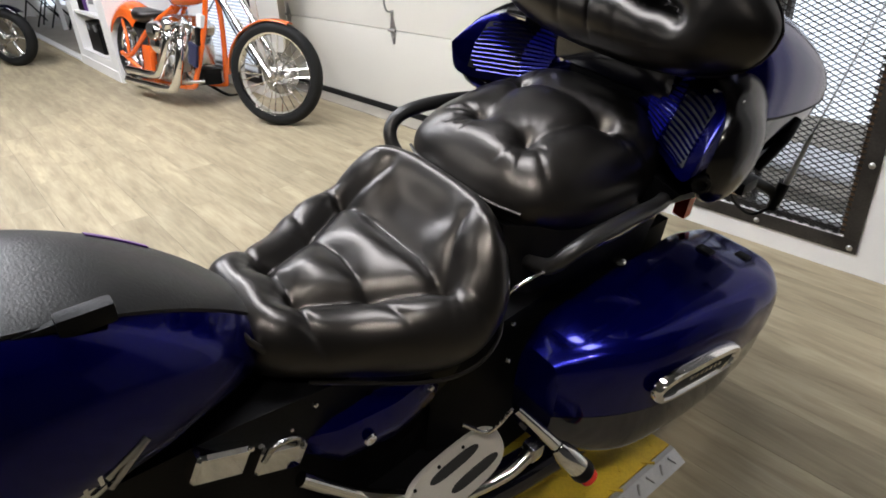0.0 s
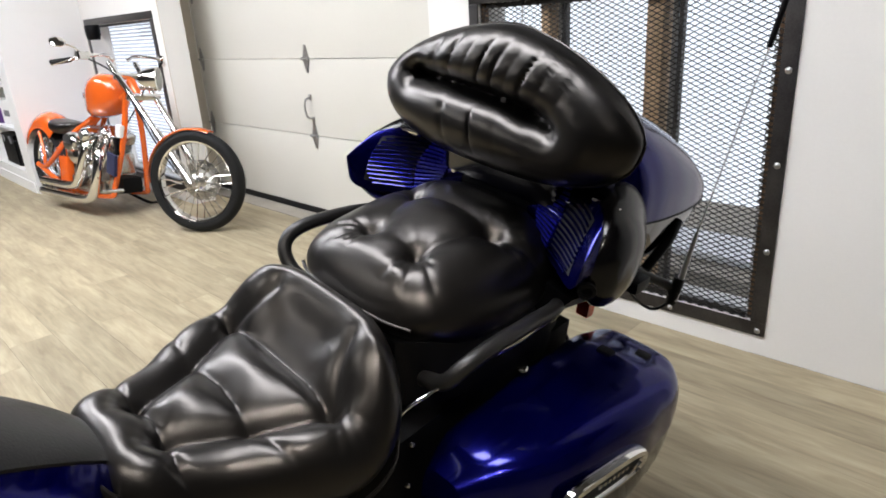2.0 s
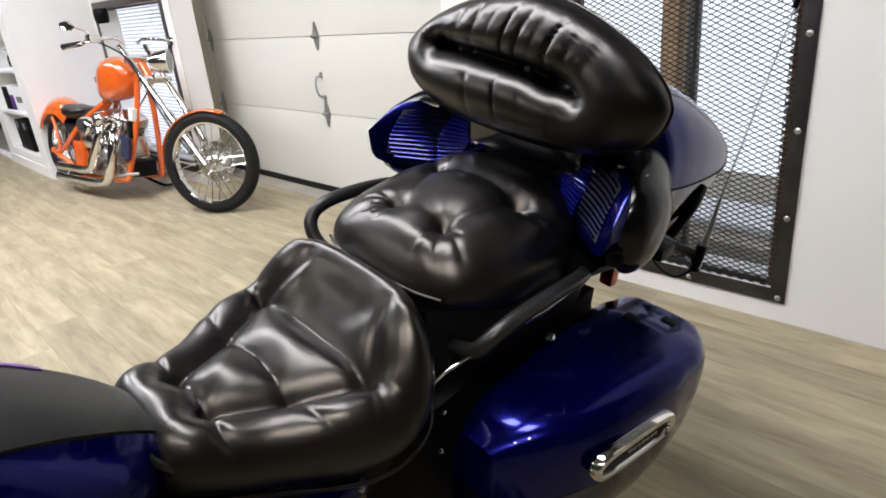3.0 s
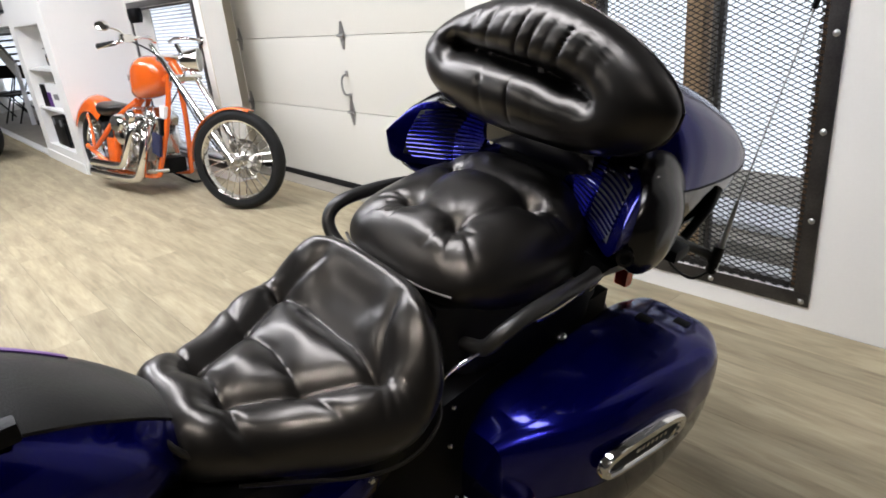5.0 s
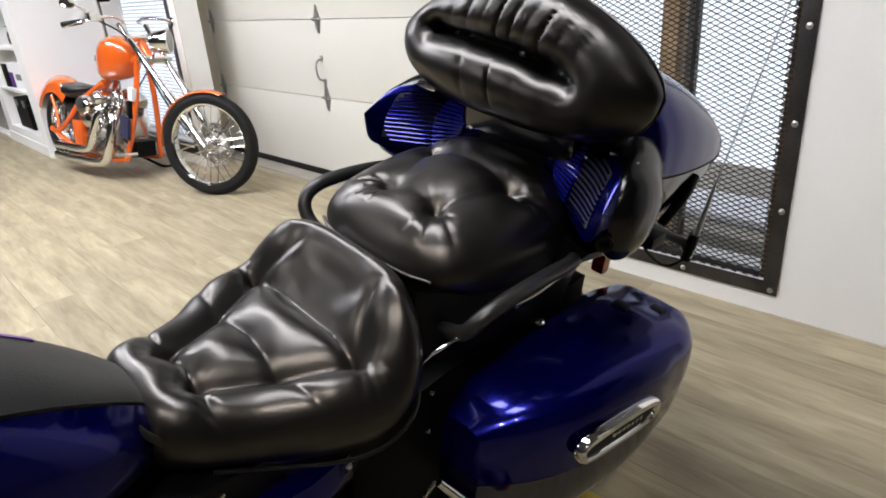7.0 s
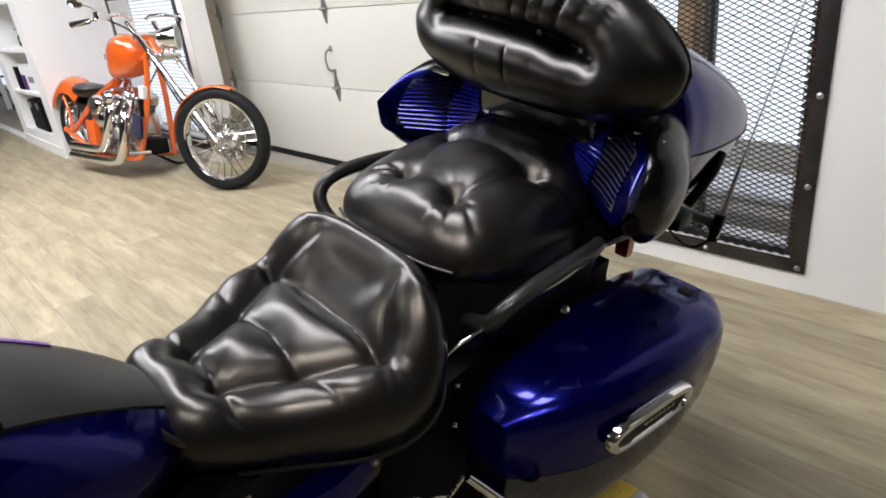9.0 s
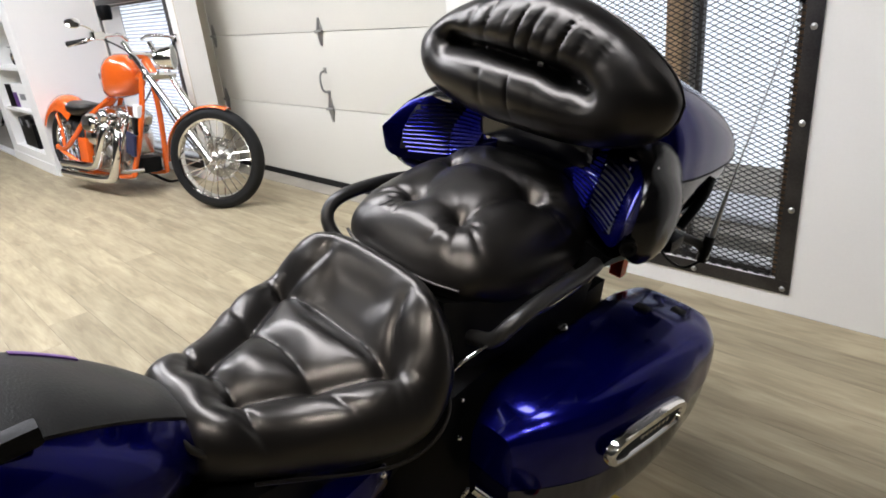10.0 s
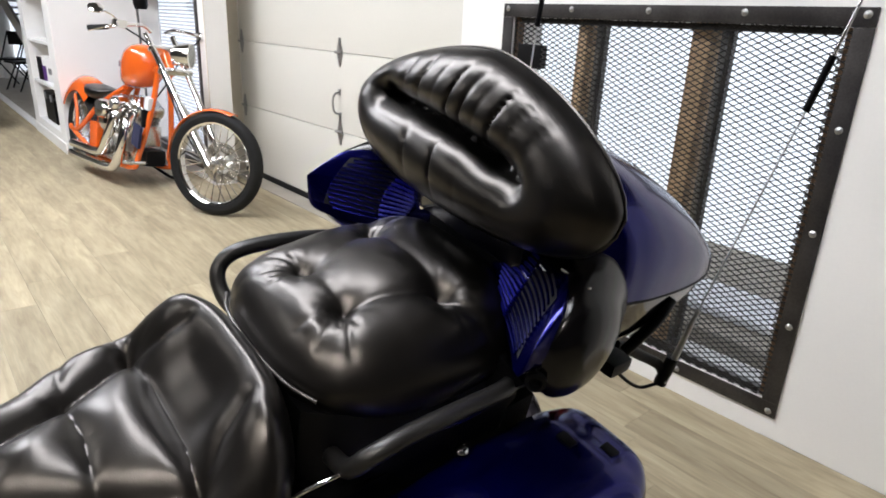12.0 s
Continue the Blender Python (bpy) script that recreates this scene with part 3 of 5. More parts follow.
def rider_shape(u, y):
    out = np.zeros_like(u)
    lines = []
    for s in (1, -1):
        lines += [([(s * 0.048, 1.445), (s * 0.098, 1.555), (s * 0.155, 1.662)], 0.044, 0.018),
                  ([(s * 0.098, 1.555), (s * 0.15, 1.562), (s * 0.21, 1.578)], 0.012, 0.008),
                  ([(s * 0.155, 1.662), (s * 0.25, 1.70)], 0.009, 0.010),
                  ([(s * 0.155, 1.662), (s * 0.122, 1.705), (s * 0.108, 1.738)], 0.026, 0.013),
                  ([(s * 0.048, 1.445), (s * 0.11, 1.44), (s * 0.18, 1.455)], 0.020, 0.009)]
    lines += [([(-0.155, 1.662), (-0.07, 1.672), (0.07, 1.672), (0.155, 1.662)], 0.036, 0.015),
              ([(-0.098, 1.555), (0, 1.563), (0.098, 1.555)], 0.020, 0.011),
              ([(-0.055, 1.448), (0.0, 1.452), (0.055, 1.448)], 0.034, 0.012)]
    for line, d, w in lines:
        out = blend(out, groove(u, y, line, d * 0.92, w * 1.35))
    for s in (1, -1):
        out += tuft(u, y, s * 0.155, 1.662, 0.012, 0.02, 6, 0.0003, 0.4 * s, 0.05)
        out += tuft(u, y, s * 0.048, 1.445, 0.010, 0.018, 5, 0.0003, 1.0, 0.045)
        out += tuft(u, y, s * 0.098, 1.555, 0.010, 0.017, 5, 0.0003, 0.3, 0.04)
        # gathered folds that fan out of the rear pulls
        for k, a in enumerate((-0.55, -0.2, 0.12, 0.42)):
            c, q = math.cos(a), math.sin(a)
            ex, ey = 0.155 + 0.085 * c, 1.662 + 0.085 * q
            out = out + groove(u, y, [(s * 0.168, 1.664 + 0.012 * q), (s * ex, ey)], 0.0052 - 0.0006 * k, 0.0042)
    out -= 0.020 * np.exp(-((np.abs(u) - 0.19) / 0.042) ** 2 - ((y - 1.60) / 0.10) ** 2)
    out -= 0.008 * np.exp(-((np.abs(u) - 0.165) / 0.05) ** 2 - ((y - 1.735) / 0.05) ** 2)
    out -= 0.010 * np.exp(-(u / 0.07) ** 2 - ((y - 1.615) / 0.035) ** 2) + 0.008 * np.exp(-(u / 0.05) ** 2 - ((y - 1.505) / 0.032) ** 2)
    # hollow of the back panel and of the sitting place
    out += 0.036 * np.exp(-(u / 0.092) ** 4 - ((y - 1.722) / 0.040) ** 2)
    return out


R_HALF = spline([1.335, 1.38, 1.44, 1.50, 1.56, 1.63, 1.69, 1.75, 1.79, 1.82], [0.092, 0.122, 0.145, 0.172, 0.207, 0.238, 0.243, 0.220, 0.172, 0.12])
R_BASE = spline([1.335, 1.5, 1.65, 1.82], [0.715, 0.665, 0.655, 0.70])
R_TOP = spline([1.335, 1.38, 1.42, 1.47, 1.55, 1.63, 1.68, 1.72, 1.755, 1.79, 1.82], [0.800, 0.818, 0.816, 0.803, 0.800, 0.806, 0.825, 0.868, 0.900, 0.902, 0.87])
seat = part("rider_seat", grid_mesh(cushion_rows((1.335, 1.83), R_HALF, R_BASE, R_TOP, rider_shape, 220, 190, 4.6)), LEATHER, bike, "tufted black leather rider seat with sewn creases")


def piping(name, half, base, y0, y1, parent, dz=0.012, out=1.0, r=0.0035, material=None):
    for s in (1, -1):
        tube_part(name, [(s * float(half(y)) * out, y, float(base(y)) + dz) for y in np.linspace(y0, y1, 12)], r, material or LEATHER, parent, "black leather piping", 8, 3)


piping("piping", R_HALF, R_BASE, 1.42, 1.78, seat, 0.004, 0.985)
# stitched roll at the seat's nose
tube_part("nose_welt", [(-0.108, 1.395, 0.730), (-0.092, 1.352, 0.783), (-0.05, 1.343, 0.807), (0.0, 1.341, 0.812), (0.05, 1.343, 0.807), (0.092, 1.352, 0.783), (0.108, 1.395, 0.730)], 0.006, LEATHER, seat, "stitched leather welt")
bm = loft([[(s * w, y, z) for s, w, z in ((-1, a, t), (1, a, t), (1, a * 0.85, t - 0.12), (-1, a * 0.85, t - 0.12))] for y, a, t in ((1.36, 0.07, 0.71), (1.5, 0.14, 0.67), (1.65, 0.2, 0.66), (1.8, 0.17, 0.70))])
part("seat_pan", bm, BLACK, bike, "black plastic seat pan")


def passenger_shape(u, y):
    out = np.zeros_like(u)
    u = u - 0.012
    T = [(-0.058, 1.912), (0.058, 1.912), (0.100, 2.062), (-0.100, 2.062)]
    # valleys round the raised middle pillow
    for a, b, d in ((1, 2, 0.015), (3, 0, 0.015), (2, 3, 0.011)):
        out = blend(out, groove(u, y, [T[a], T[b]], d, 0.022))
    out = blend(out, groove(u, y, [T[0], (-0.02, 1.908), (0.02, 1.908), T[1]], 0.004, 0.018))
    for x, yy in T:
        s = 1 if x > 0 else -1
        front = yy < 2.0
        aim = math.atan2(-0.9 if front else 0.45, 0.75 * s)
        out = blend(out, groove(u, y, [(x, yy), (x + 0.10 * math.cos(aim), yy + 0.10 * math.sin(aim))], 0.005 if front else 0.012, 0.016))
        out += tuft(u, y, x, yy, 0.028, 0.022, 6, 0.0003, x * 20, 0.05)
        for k in range(6):
            a = aim + (k - 2.5) * 0.30
            c, q = math.cos(a), math.sin(a)
            reach = 0.060 + 0.020 * math.sin(3 * k + x * 40)
            out = out + groove(u, y, [(x + 0.016 * c, yy + 0.016 * q), (x + reach * c, yy + reach * q)], 0.0062, 0.0042)
    out -= 0.004 * np.exp(-(u / 0.06) ** 2 - ((y - 2.0) / 0.07) ** 2)
    return out


P_HALF = spline([1.795, 1.83, 1.88, 1.95, 2.03, 2.12, 2.20, 2.25], [0.115, 0.162, 0.190, 0.208, 0.215, 0.212, 0.190, 0.155])
P_BASE = spline([1.795, 1.86, 1.95, 2.25], [0.845, 0.825, 0.80, 0.81])
P_TOP = spline([1.795, 1.83, 1.88, 1.95, 2.05, 2.15, 2.25], [0.912, 0.945, 0.962, 0.975, 0.990, 0.990, 0.975])
pseat = part("passenger_seat", grid_mesh(cushion_rows((1.795, 2.25), P_HALF, P_BASE, P_TOP, passenger_shape, 210, 200, 3.2, 2.0, 7.0)), LEATHER, bike, "tufted black leather passenger seat")
tube_part("front_piping", [(-0.155, 1.825, 0.862), (-0.1, 1.803, 0.866), (0, 1.795, 0.868), (0.1, 1.803, 0.866), (0.155, 1.825, 0.862)], 0.0035, LEATHER, pseat, "black leather piping")
bm = loft([[(-a, y, 0.83), (a, y, 0.83), (a, y, b), (-a, y, b)] for y, a, b in ((1.815, 0.13, 0.70), (1.86, 0.165, 0.68), (2.0, 0.195, 0.64), (2.2, 0.19, 0.66), (2.26, 0.17, 0.7))])
part("seat_base", bm, BLACK, bike, "black plastic passenger seat base")


def rest_rim(a, grow=0.0):
    """The backrest's outline: peaked above, blunt below."""
    c, q = math.cos(a), math.sin(a)
    p, b = (1.55, 0.146) if q > 0 else (2.5, 0.122)
    r = 1.0 / ((abs(c) / 0.308) ** p + (abs(q) / b) ** p) ** (1 / p) + grow
    return r * c, r * q


CREASES = [(-0.15 + 0.040 * k + 0.010 * math.sin(7 * k), 0.0042 + 0.0016 * math.sin(5 * k + 1)) for k in range(9)]


def backrest_mesh(n_ang=150, n_rad=64):
    """A lens-shaped pillow in the u-z plane, puffed to the front, with one long sewn fold."""
    rings = []
    for front in (True, False):
        rads = np.sin(np.linspace(0.015, 1, n_rad) * math.pi / 2)
        for rho in (rads if front else rads[::-1][1:]):
            ring = []
            for k in range(n_ang):
                ru, rz = rest_rim(2 * math.pi * k / n_ang)
                u, z = rho * ru, rho * rz
                puff = max(0.0, 1 - rho ** 2.8) ** 0.5
                y = -0.090 * puff if front else 0.05 * puff
                if front:
                    uu, zz = np.array([u]), np.array([z])
                    d = blend(groove(uu, zz, [(-0.205, 0.016), (-0.1, 0.018), (0.03, 0.012), (0.10, 0.0)], 0.058, 0.0115), groove(uu, zz, [(0.085, 0.004), (0.135, -0.004), (0.158, -0.016)], 0.036, 0.015)) + groove(uu, zz, [(-0.19, 0.016), (0.03, 0.012), (0.13, -0.004)], 0.034, 0.040)
                    d = d + groove(uu, zz, [(-0.215, 0.016), (-0.27, 0.016)], 0.010, 0.014)
                    fold = 1.0 * math.exp(-((z - 0.066) / 0.052) ** 2) if z > 0.012 else 0.75 * math.exp(-((z + 0.045) / 0.042) ** 2)
                    for i, (q, w) in enumerate(CREASES):
                        bend = u - q - (0.30 * (z - 0.03) if z > 0.01 else -0.1 - 0.25 * (z + 0.03) - q * 0.1 + 0.11)
                        d = d + (0.0085 if z > 0.012 or i % 2 else 0.0) * fold * (0.65 + 0.35 * math.sin(i * 2.3)) * math.exp(-abs(bend) / w)
                    y += float(d[0]) * min(1.0, puff * 1.4)
                ring.append((u, y, z))
            rings.append(ring)
    return loft(rings)


rest = part("backrest", backrest_mesh(), LEATHER, bike, "plump black leather backrest with a deep sewn fold")
rest.matrix_local = pose(0.018, 2.165, 1.170, -9, 0, 0)
bm = bmesh.new()
rim = [(x, 0.004, z) for x, z in (rest_rim(2 * math.pi * k / 72, 0.001) for k in range(72))]
tube(bm, rim + rim[:1], 0.003, 6, 0)
part("piping", bm, LEATHER, rest, "black leather piping")
lathe_part("button", [(0.0, 0.006), (0.007, 0.005), (0.010, 0.0)], LEATHER, rest, Matrix.Translation((0.026, -0.020, 0.010)) @ pose(0, 0, 0, 90), "small black upholstery button", 14)
part("rest_bracket", boxes(((0.016, 2.225, 1.06), (0.3, 0.09, 0.14), 0.02)), BLACK_GLOSS, bike, "black backrest mount")


def arc_section(y, w, z0, z1, p=2.6, n=28, upper=True):
    out = []
    for k in range(n + 1):
        a = math.pi * k / n
        c, s = math.cos(a), math.sin(a)
        x = w * math.copysign(abs(c) ** (2 / p), c)
        out.append((x, y, z0 + (z1 - z0) * abs(s) ** (2 / p)))
    return out


SEAM = spline([2.19, 2.26, 2.55, 2.66], [1.0, 0.992, 0.965, 0.958])
TRUNK = 0.014
lid_rows = [(2.205, 0.19, 1.09), (2.222, 0.245, 1.140), (2.26, 0.280, 1.172), (2.32, 0.292, 1.185), (2.40, 0.294, 1.174), (2.48, 0.290, 1.145), (2.56, 0.280, 1.100), (2.61, 0.266, 1.058), (2.64, 0.246, 1.028), (2.655, 0.20, 1.0)]
yy = np.linspace(2.205, 2.655, 46)
fw, fz = spline([r[0] for r in lid_rows], [r[1] for r in lid_rows]), spline([r[0] for r in lid_rows], [r[2] for r in lid_rows])
low = spline([2.2, 2.3, 2.45, 2.56, 2.65], [0.82, 0.79, 0.80, 0.855, 0.93])


def shifted(ring):
    return [(x + TRUNK, y, z) for x, y, z in ring]


trunk = part("trunk", loft([shifted(arc_section(y, float(fw(y)) * 0.985, float(SEAM(y)) - 0.007, float(low(y)), 2.5)) for y in np.linspace(2.21, 2.645, 40)]), BLACK_GLOSS, bike, "glossy blue-black trunk body")
part("trunk_lid", loft([shifted(arc_section(y, float(fw(y)), float(SEAM(y)), float(fz(y)), 2.6)) for y in yy]), BLUE, trunk, "glossy midnight-blue trunk lid")
bm = bmesh.new()
tube(bm, [(TRUNK + s * float(fw(y)), y, float(SEAM(y)) - 0.003) for s, ys in ((1, yy[3:-2]), (-1, yy[3:-2][::-1])) for y in ys], 0.0022, 6, 0)
part("seam_strip", bm, BLACK, trunk, "thin dark seam strip")
for s in (1, -1):
    part("trunk_hinge_mark", boxes(((TRUNK + s * 0.262, 2.176, 1.046), (0.062, 0.008, 0.008), 0.003, pose(0, 0, 0, 0, 0, s * -8))), CHROME, trunk, "small chrome strip")
    tube_part("side_groove", [(TRUNK + s * 0.285, 2.46, 0.945), (TRUNK + s * 0.291, 2.42, 0.915), (TRUNK + s * 0.278, 2.37, 0.855)], 0.011, BLACK, trunk, "black side vent")
part("latch", boxes(((0.262, 2.40, 0.80), (0.05, 0.06, 0.03), 0.01)), BLACK, trunk, "black trunk latch")


# speaker pods beside the passenger seat
def pod_height(q):
    return (0.026 + 0.052 * math.sin(min(1, q * 1.8) * math.pi / 2)) * max(0.0, 1 - q ** 12) ** 0.5 + 0.001


def pod(s):
    def face(q, r):
        """q runs from the inner end to the outer end, r from the bottom to the top."""
        x = 0.088 + 0.232 * q
        y = 2.213 - 0.005 * q - 0.135 * q * q
        zc = 0.984 - 0.004 * q
        hh = pod_height(q)
        return Vector((s * x, y + 0.50 * hh * r - 0.016 * (1 - r * r), zc + 0.87 * hh * r + 0.006 * (1 - r * r)))
    rows = []
    for i in range(41):
        q = math.sin(math.pi / 2 * i / 40)
        ring = [face(q, math.sin(r * math.pi / 2)) for r in np.linspace(-1, 1, 21)]
        back = [Vector((v.x + s * 0.018 * math.sin(math.pi * (j + 1) / 14), v.y + 0.012 + 0.03 * math.sin(math.pi * (j + 1) / 14), v.z - 0.01 * math.sin(math.pi * (j + 1) / 14))) for j, v in
                ((j, ring[-1].lerp(ring[0], (j + 1) / 14)) for j in range(13))]
        rows.append(ring + back)
    shell = part("speaker_pod", loft(rows), BLUE, bike, "glossy blue speaker pod with a ribbed grille")
    for k in range(13):
        r0 = -0.80 + k * 0.133
        pts = [face(q, r0 * (1 - 0.05 * q)) + Vector((0, -0.003, 0)) for q in np.linspace(0.20 + 0.08 * abs(r0) ** 2, 0.84 - 0.14 * abs(r0) ** 3, 18)]
        tube_part("grille_rib", pts, 0.0026, BLUE, shell, "blue grille rib", 6, 0)
        # glint painted on: thicker, brighter blue lengths where the ribs catch light
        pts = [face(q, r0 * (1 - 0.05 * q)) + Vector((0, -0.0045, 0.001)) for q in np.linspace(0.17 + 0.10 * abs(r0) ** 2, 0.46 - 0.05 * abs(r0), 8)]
        tube_part("rib_glint", pts, 0.0036, BLUE_GLINT, shell, "raised rib end, its glint painted in brighter blue", 6, 0)
    pts = [face(q, 0) + Vector((0, 0.0015, 0)) for q in np.linspace(0.36, 0.74, 9)]
    bm = grid_mesh([[face(q, r) + Vector((0, -0.0012, 0)) for r in np.linspace(-0.72, 0.72, 10)] for q in np.linspace(0.46, 0.84, 14)])
    part("speaker_mesh", bm, SOCKET, shell, "dark speaker cloth behind the ribs")
    lathe_part("screw", [(0.0, 0.003), (0.006, 0.003), (0.008, 0.0)], CHROME, shell, Matrix.Translation(face(0.10, 0.0) + Vector((0, -0.002, 0))) @ pose(0, 0, 0, 90), "bright screw", 12)
    if s > 0:
        lathe_part("jack_socket", [(0.013, 0.0), (0.016, 0.004), (0.016, 0.012), (0.010, 0.013), (0.009, 0.004), (0.0, 0.003)], BLACK, shell, Matrix.Translation((s * 0.318, 2.085, 0.925)) @ pose(0, 0, 0, 90, 0, s * 40), "black headset socket", 16)
    rows = []
    for i in range(31):
        q = 0.16 + 0.90 * math.sin(math.pi / 2 * i / 30)
        f = face(min(q, 0.93), 0.0)
        end = max(0.0, 1 - max(0.0, (q - 0.62) / 0.445) ** 3) ** 0.5 + 0.01
        ry, up, dn = 0.115 * end, (pod_height(min(q, 0.9)) + 0.030) * end, (pod_height(min(q, 0.9)) + 0.055) * end
        cx = s * (0.082 + 0.255 * q)
        rows.append([(cx, f.y + 0.124 - 0.03 * max(0.0, q - 0.7) / 0.3 - ry * math.cos(a), f.z - 0.030 * q + (up if math.sin(a) > 0 else dn) * math.sin(a)) for a in np.linspace(0, 2 * math.pi, 33)[:-1]])
    part("pod_shell", loft(rows), POD_BLACK, shell, "dark rounded pod shell")
    return shell


pod(1)
pod(-1)
bm = loft([[(x, 2.25, 1.015), (x, 2.215, 1.008), (x, 2.192, 0.985), (x, 2.195, 0.93), (x, 2.3, 0.92), (x, 2.3, 1.015)] for x in np.linspace(-0.084, 0.112, 7)])
part("rest_shelf", bm, BLACK, bike, "matt black panel between the speaker pods")
for s in (1, -1):
    bm = loft([[(s * a, 2.13, z0), (s * b, 2.13, z0 - 0.02), (s * b, 2.3, z0 - 0.05), (s * a, 2.3, z0 - 0.05)] for a, b, z0 in ((0.18, 0.2, 0.82), (0.17, 0.24, 0.84), (0.17, 0.27, 0.88))])
    part("pod_mount", bm, BLACK, bike, "black pod bracket")
    # grab rails
    rail = [(s * 0.17, 1.87, 0.775), (s * 0.235, 1.852, 0.80), (s * 0.268, 1.855, 0.842), (s * 0.272, 1.90, 0.872), (s * 0.266, 2.02, 0.876), (s * 0.254, 2.12, 0.862), (s * 0.21, 2.21, 0.83)]
    if s > 0:
        rail = [(0.17, 1.85, 0.76), (0.225, 1.842, 0.79), (0.250, 1.86, 0.828), (0.254, 1.92, 0.842), (0.252, 2.02, 0.843), (0.245, 2.12, 0.838), (0.20, 2.21, 0.82)]
    tube_part("grab_rail", rail, 0.0148, BLACK_RAIL, bike, "black rubber-covered grab rail", 14)


# saddlebags
def superring(y, cu, w, z0, z1, p, n=40, lo=0.0, hi=2 * math.pi):
    out = []
    for k in range(n):
        a = lo + (hi - lo) * k / n
        c, s = math.cos(a), math.sin(a)
        out.append((cu + w * math.copysign(abs(c) ** (2 / p), c), y, (z0 + z1) / 2 + (z1 - z0) / 2 * math.copysign(abs(s) ** (2 / p), s)))
    return out


B_IN = spline([1.818, 1.86, 2.0, 2.2, 2.36, 2.42], [0.215, 0.195, 0.185, 0.185, 0.20, 0.24])
B_OUT = spline([1.818, 1.86, 1.95, 2.1, 2.25, 2.36, 2.40, 2.42], [0.315, 0.352, 0.408, 0.442, 0.452, 0.43, 0.385, 0.33])
B_TOP = spline([1.818, 1.87, 2.0, 2.2, 2.33, 2.40, 2.42], [0.618, 0.645, 0.672, 0.688, 0.682, 0.655, 0.615])
B_SEAM = spline([1.818, 2.03, 2.33, 2.42], [0.502, 0.522, 0.566, 0.585])
B_BOT = spline([1.818, 1.9, 2.05, 2.2, 2.35, 2.42], [0.41, 0.35, 0.32, 0.335, 0.40, 0.49])


def saddlebag(s):
    ys = 1.818 + (2.42 - 1.818) * (0.5 - 0.5 * np.cos(np.linspace(0.03, math.pi - 0.03, 44)))

    def half(y, up, grow=1.0):
        a, b, sm = float(B_IN(y)), float(B_OUT(y)), float(B_SEAM(y))
        z = float(B_TOP(y)) if up else float(B_BOT(y))
        cu, w = (a + b) / 2, (b - a) / 2 * grow
        out = []
        for k in range(37):
            t = math.pi * k / 36
            c, q = math.cos(t), math.sin(t)
            p = 4.2 if up else 2.8
            out.append((s * (cu + w * math.copysign(abs(c) ** (2 / p), c)), y, sm + (0.002 if up else -0.002) + (z - sm) * abs(q) ** (2 / p)))
        return out
    body = part("saddlebag", loft([half(y, False, 0.985) for y in ys]), BLACK_GLOSS, bike, "glossy dark saddlebag body")
    part("bag_lid", loft([half(y, True) for y in ys]), BLUE, body, "glossy midnight-blue saddlebag lid")
    # chrome grip on the outer face
    L, H = 0.240, 0.035
    bm, inset = bmesh.new(), bmesh.new()
    outline = lambda k, f: (math.copysign(abs(math.cos(k)) ** 0.55, math.cos(k)) * L / 2 * f, math.copysign(abs(math.sin(k)) ** 0.8, math.sin(k)) * H * f)
    rings = []
    for f, d in ((1.0, 0.0), (1.0, 0.012), (0.97, 0.017), (0.90, 0.019), (0.82, 0.016), (0.80, 0.010)):
        ring = []
        for k in range(40):
            a, b = outline(2 * math.pi * k / 40, f if f > 0.9 else 1.0)
            if f <= 0.9:
                a, b = a * (f + 0.04), b * (f - 0.22)
            ring.append((d, a, b))
        rings.append(ring)
    loft(rings, bm=bm)
    grip = part("bag_grip", bm, CHROME, body, "chrome saddlebag grip with a dark inset")
    grip.matrix_local = Matrix.Translation((s * 0.436, 2.068, 0.580)) @ pose(0, 0, 0, 0, 0, s * -7) @ Matrix.Diagonal((s, 1, 1, 1))
    bars = bmesh.new()
    for i in range(7):
        box(bars, (0.0125, -0.02 + i * 0.013, 0.0), (0.002, 0.008, 0.010))
    b = part("maker_mark", bars, CHROME_SATIN, grip, "row of small raised marks", smooth=False)
    inset = bmesh.new()
    loft([[(d, outline(2 * math.pi * k / 30, 1)[0] * 0.83, outline(2 * math.pi * k / 30, 1)[1] * 0.57) for k in range(30)] for d in (0.0, 0.0112)], bm=inset)
    part("grip_inset", inset, BLACK, grip, "dark grip inset")
    lathe_part("bag_lock", [(0.0, 0.006), (0.008, 0.006), (0.012, 0.003), (0.013, 0.0)], CHROME, body, Matrix.Translation((s * 0.214, 2.086, 0.690)), "round chrome lock", 16)
    for cy, cu, w in ((2.27, 0.295, 0.035), (2.33, 0.35, 0.03)):
        part("lid_clip", boxes(((s * cu, cy, float(B_TOP(cy)) + 0.001), (w, 0.024, 0.012), 0.004)), BLACK, body, "black lid clip")
    return body


saddlebag(1)
saddlebag(-1)

# tank with its leather bib
T_TOP = spline([0.72, 0.85, 1.0, 1.1, 1.17, 1.24, 1.30, 1.36, 1.40], [0.93, 0.975, 0.985, 0.972, 0.950, 0.915, 0.873, 0.818, 0.77])
T_W = spline([0.72, 0.85, 1.0, 1.15, 1.25, 1.33, 1.40], [0.11, 0.17, 0.19, 0.178, 0.15, 0.115, 0.07])
T_BOT = spline([0.72, 1.0, 1.2, 1.40], [0.74, 0.66, 0.66, 0.70])
ys = np.linspace(0.72, 1.40, 36)


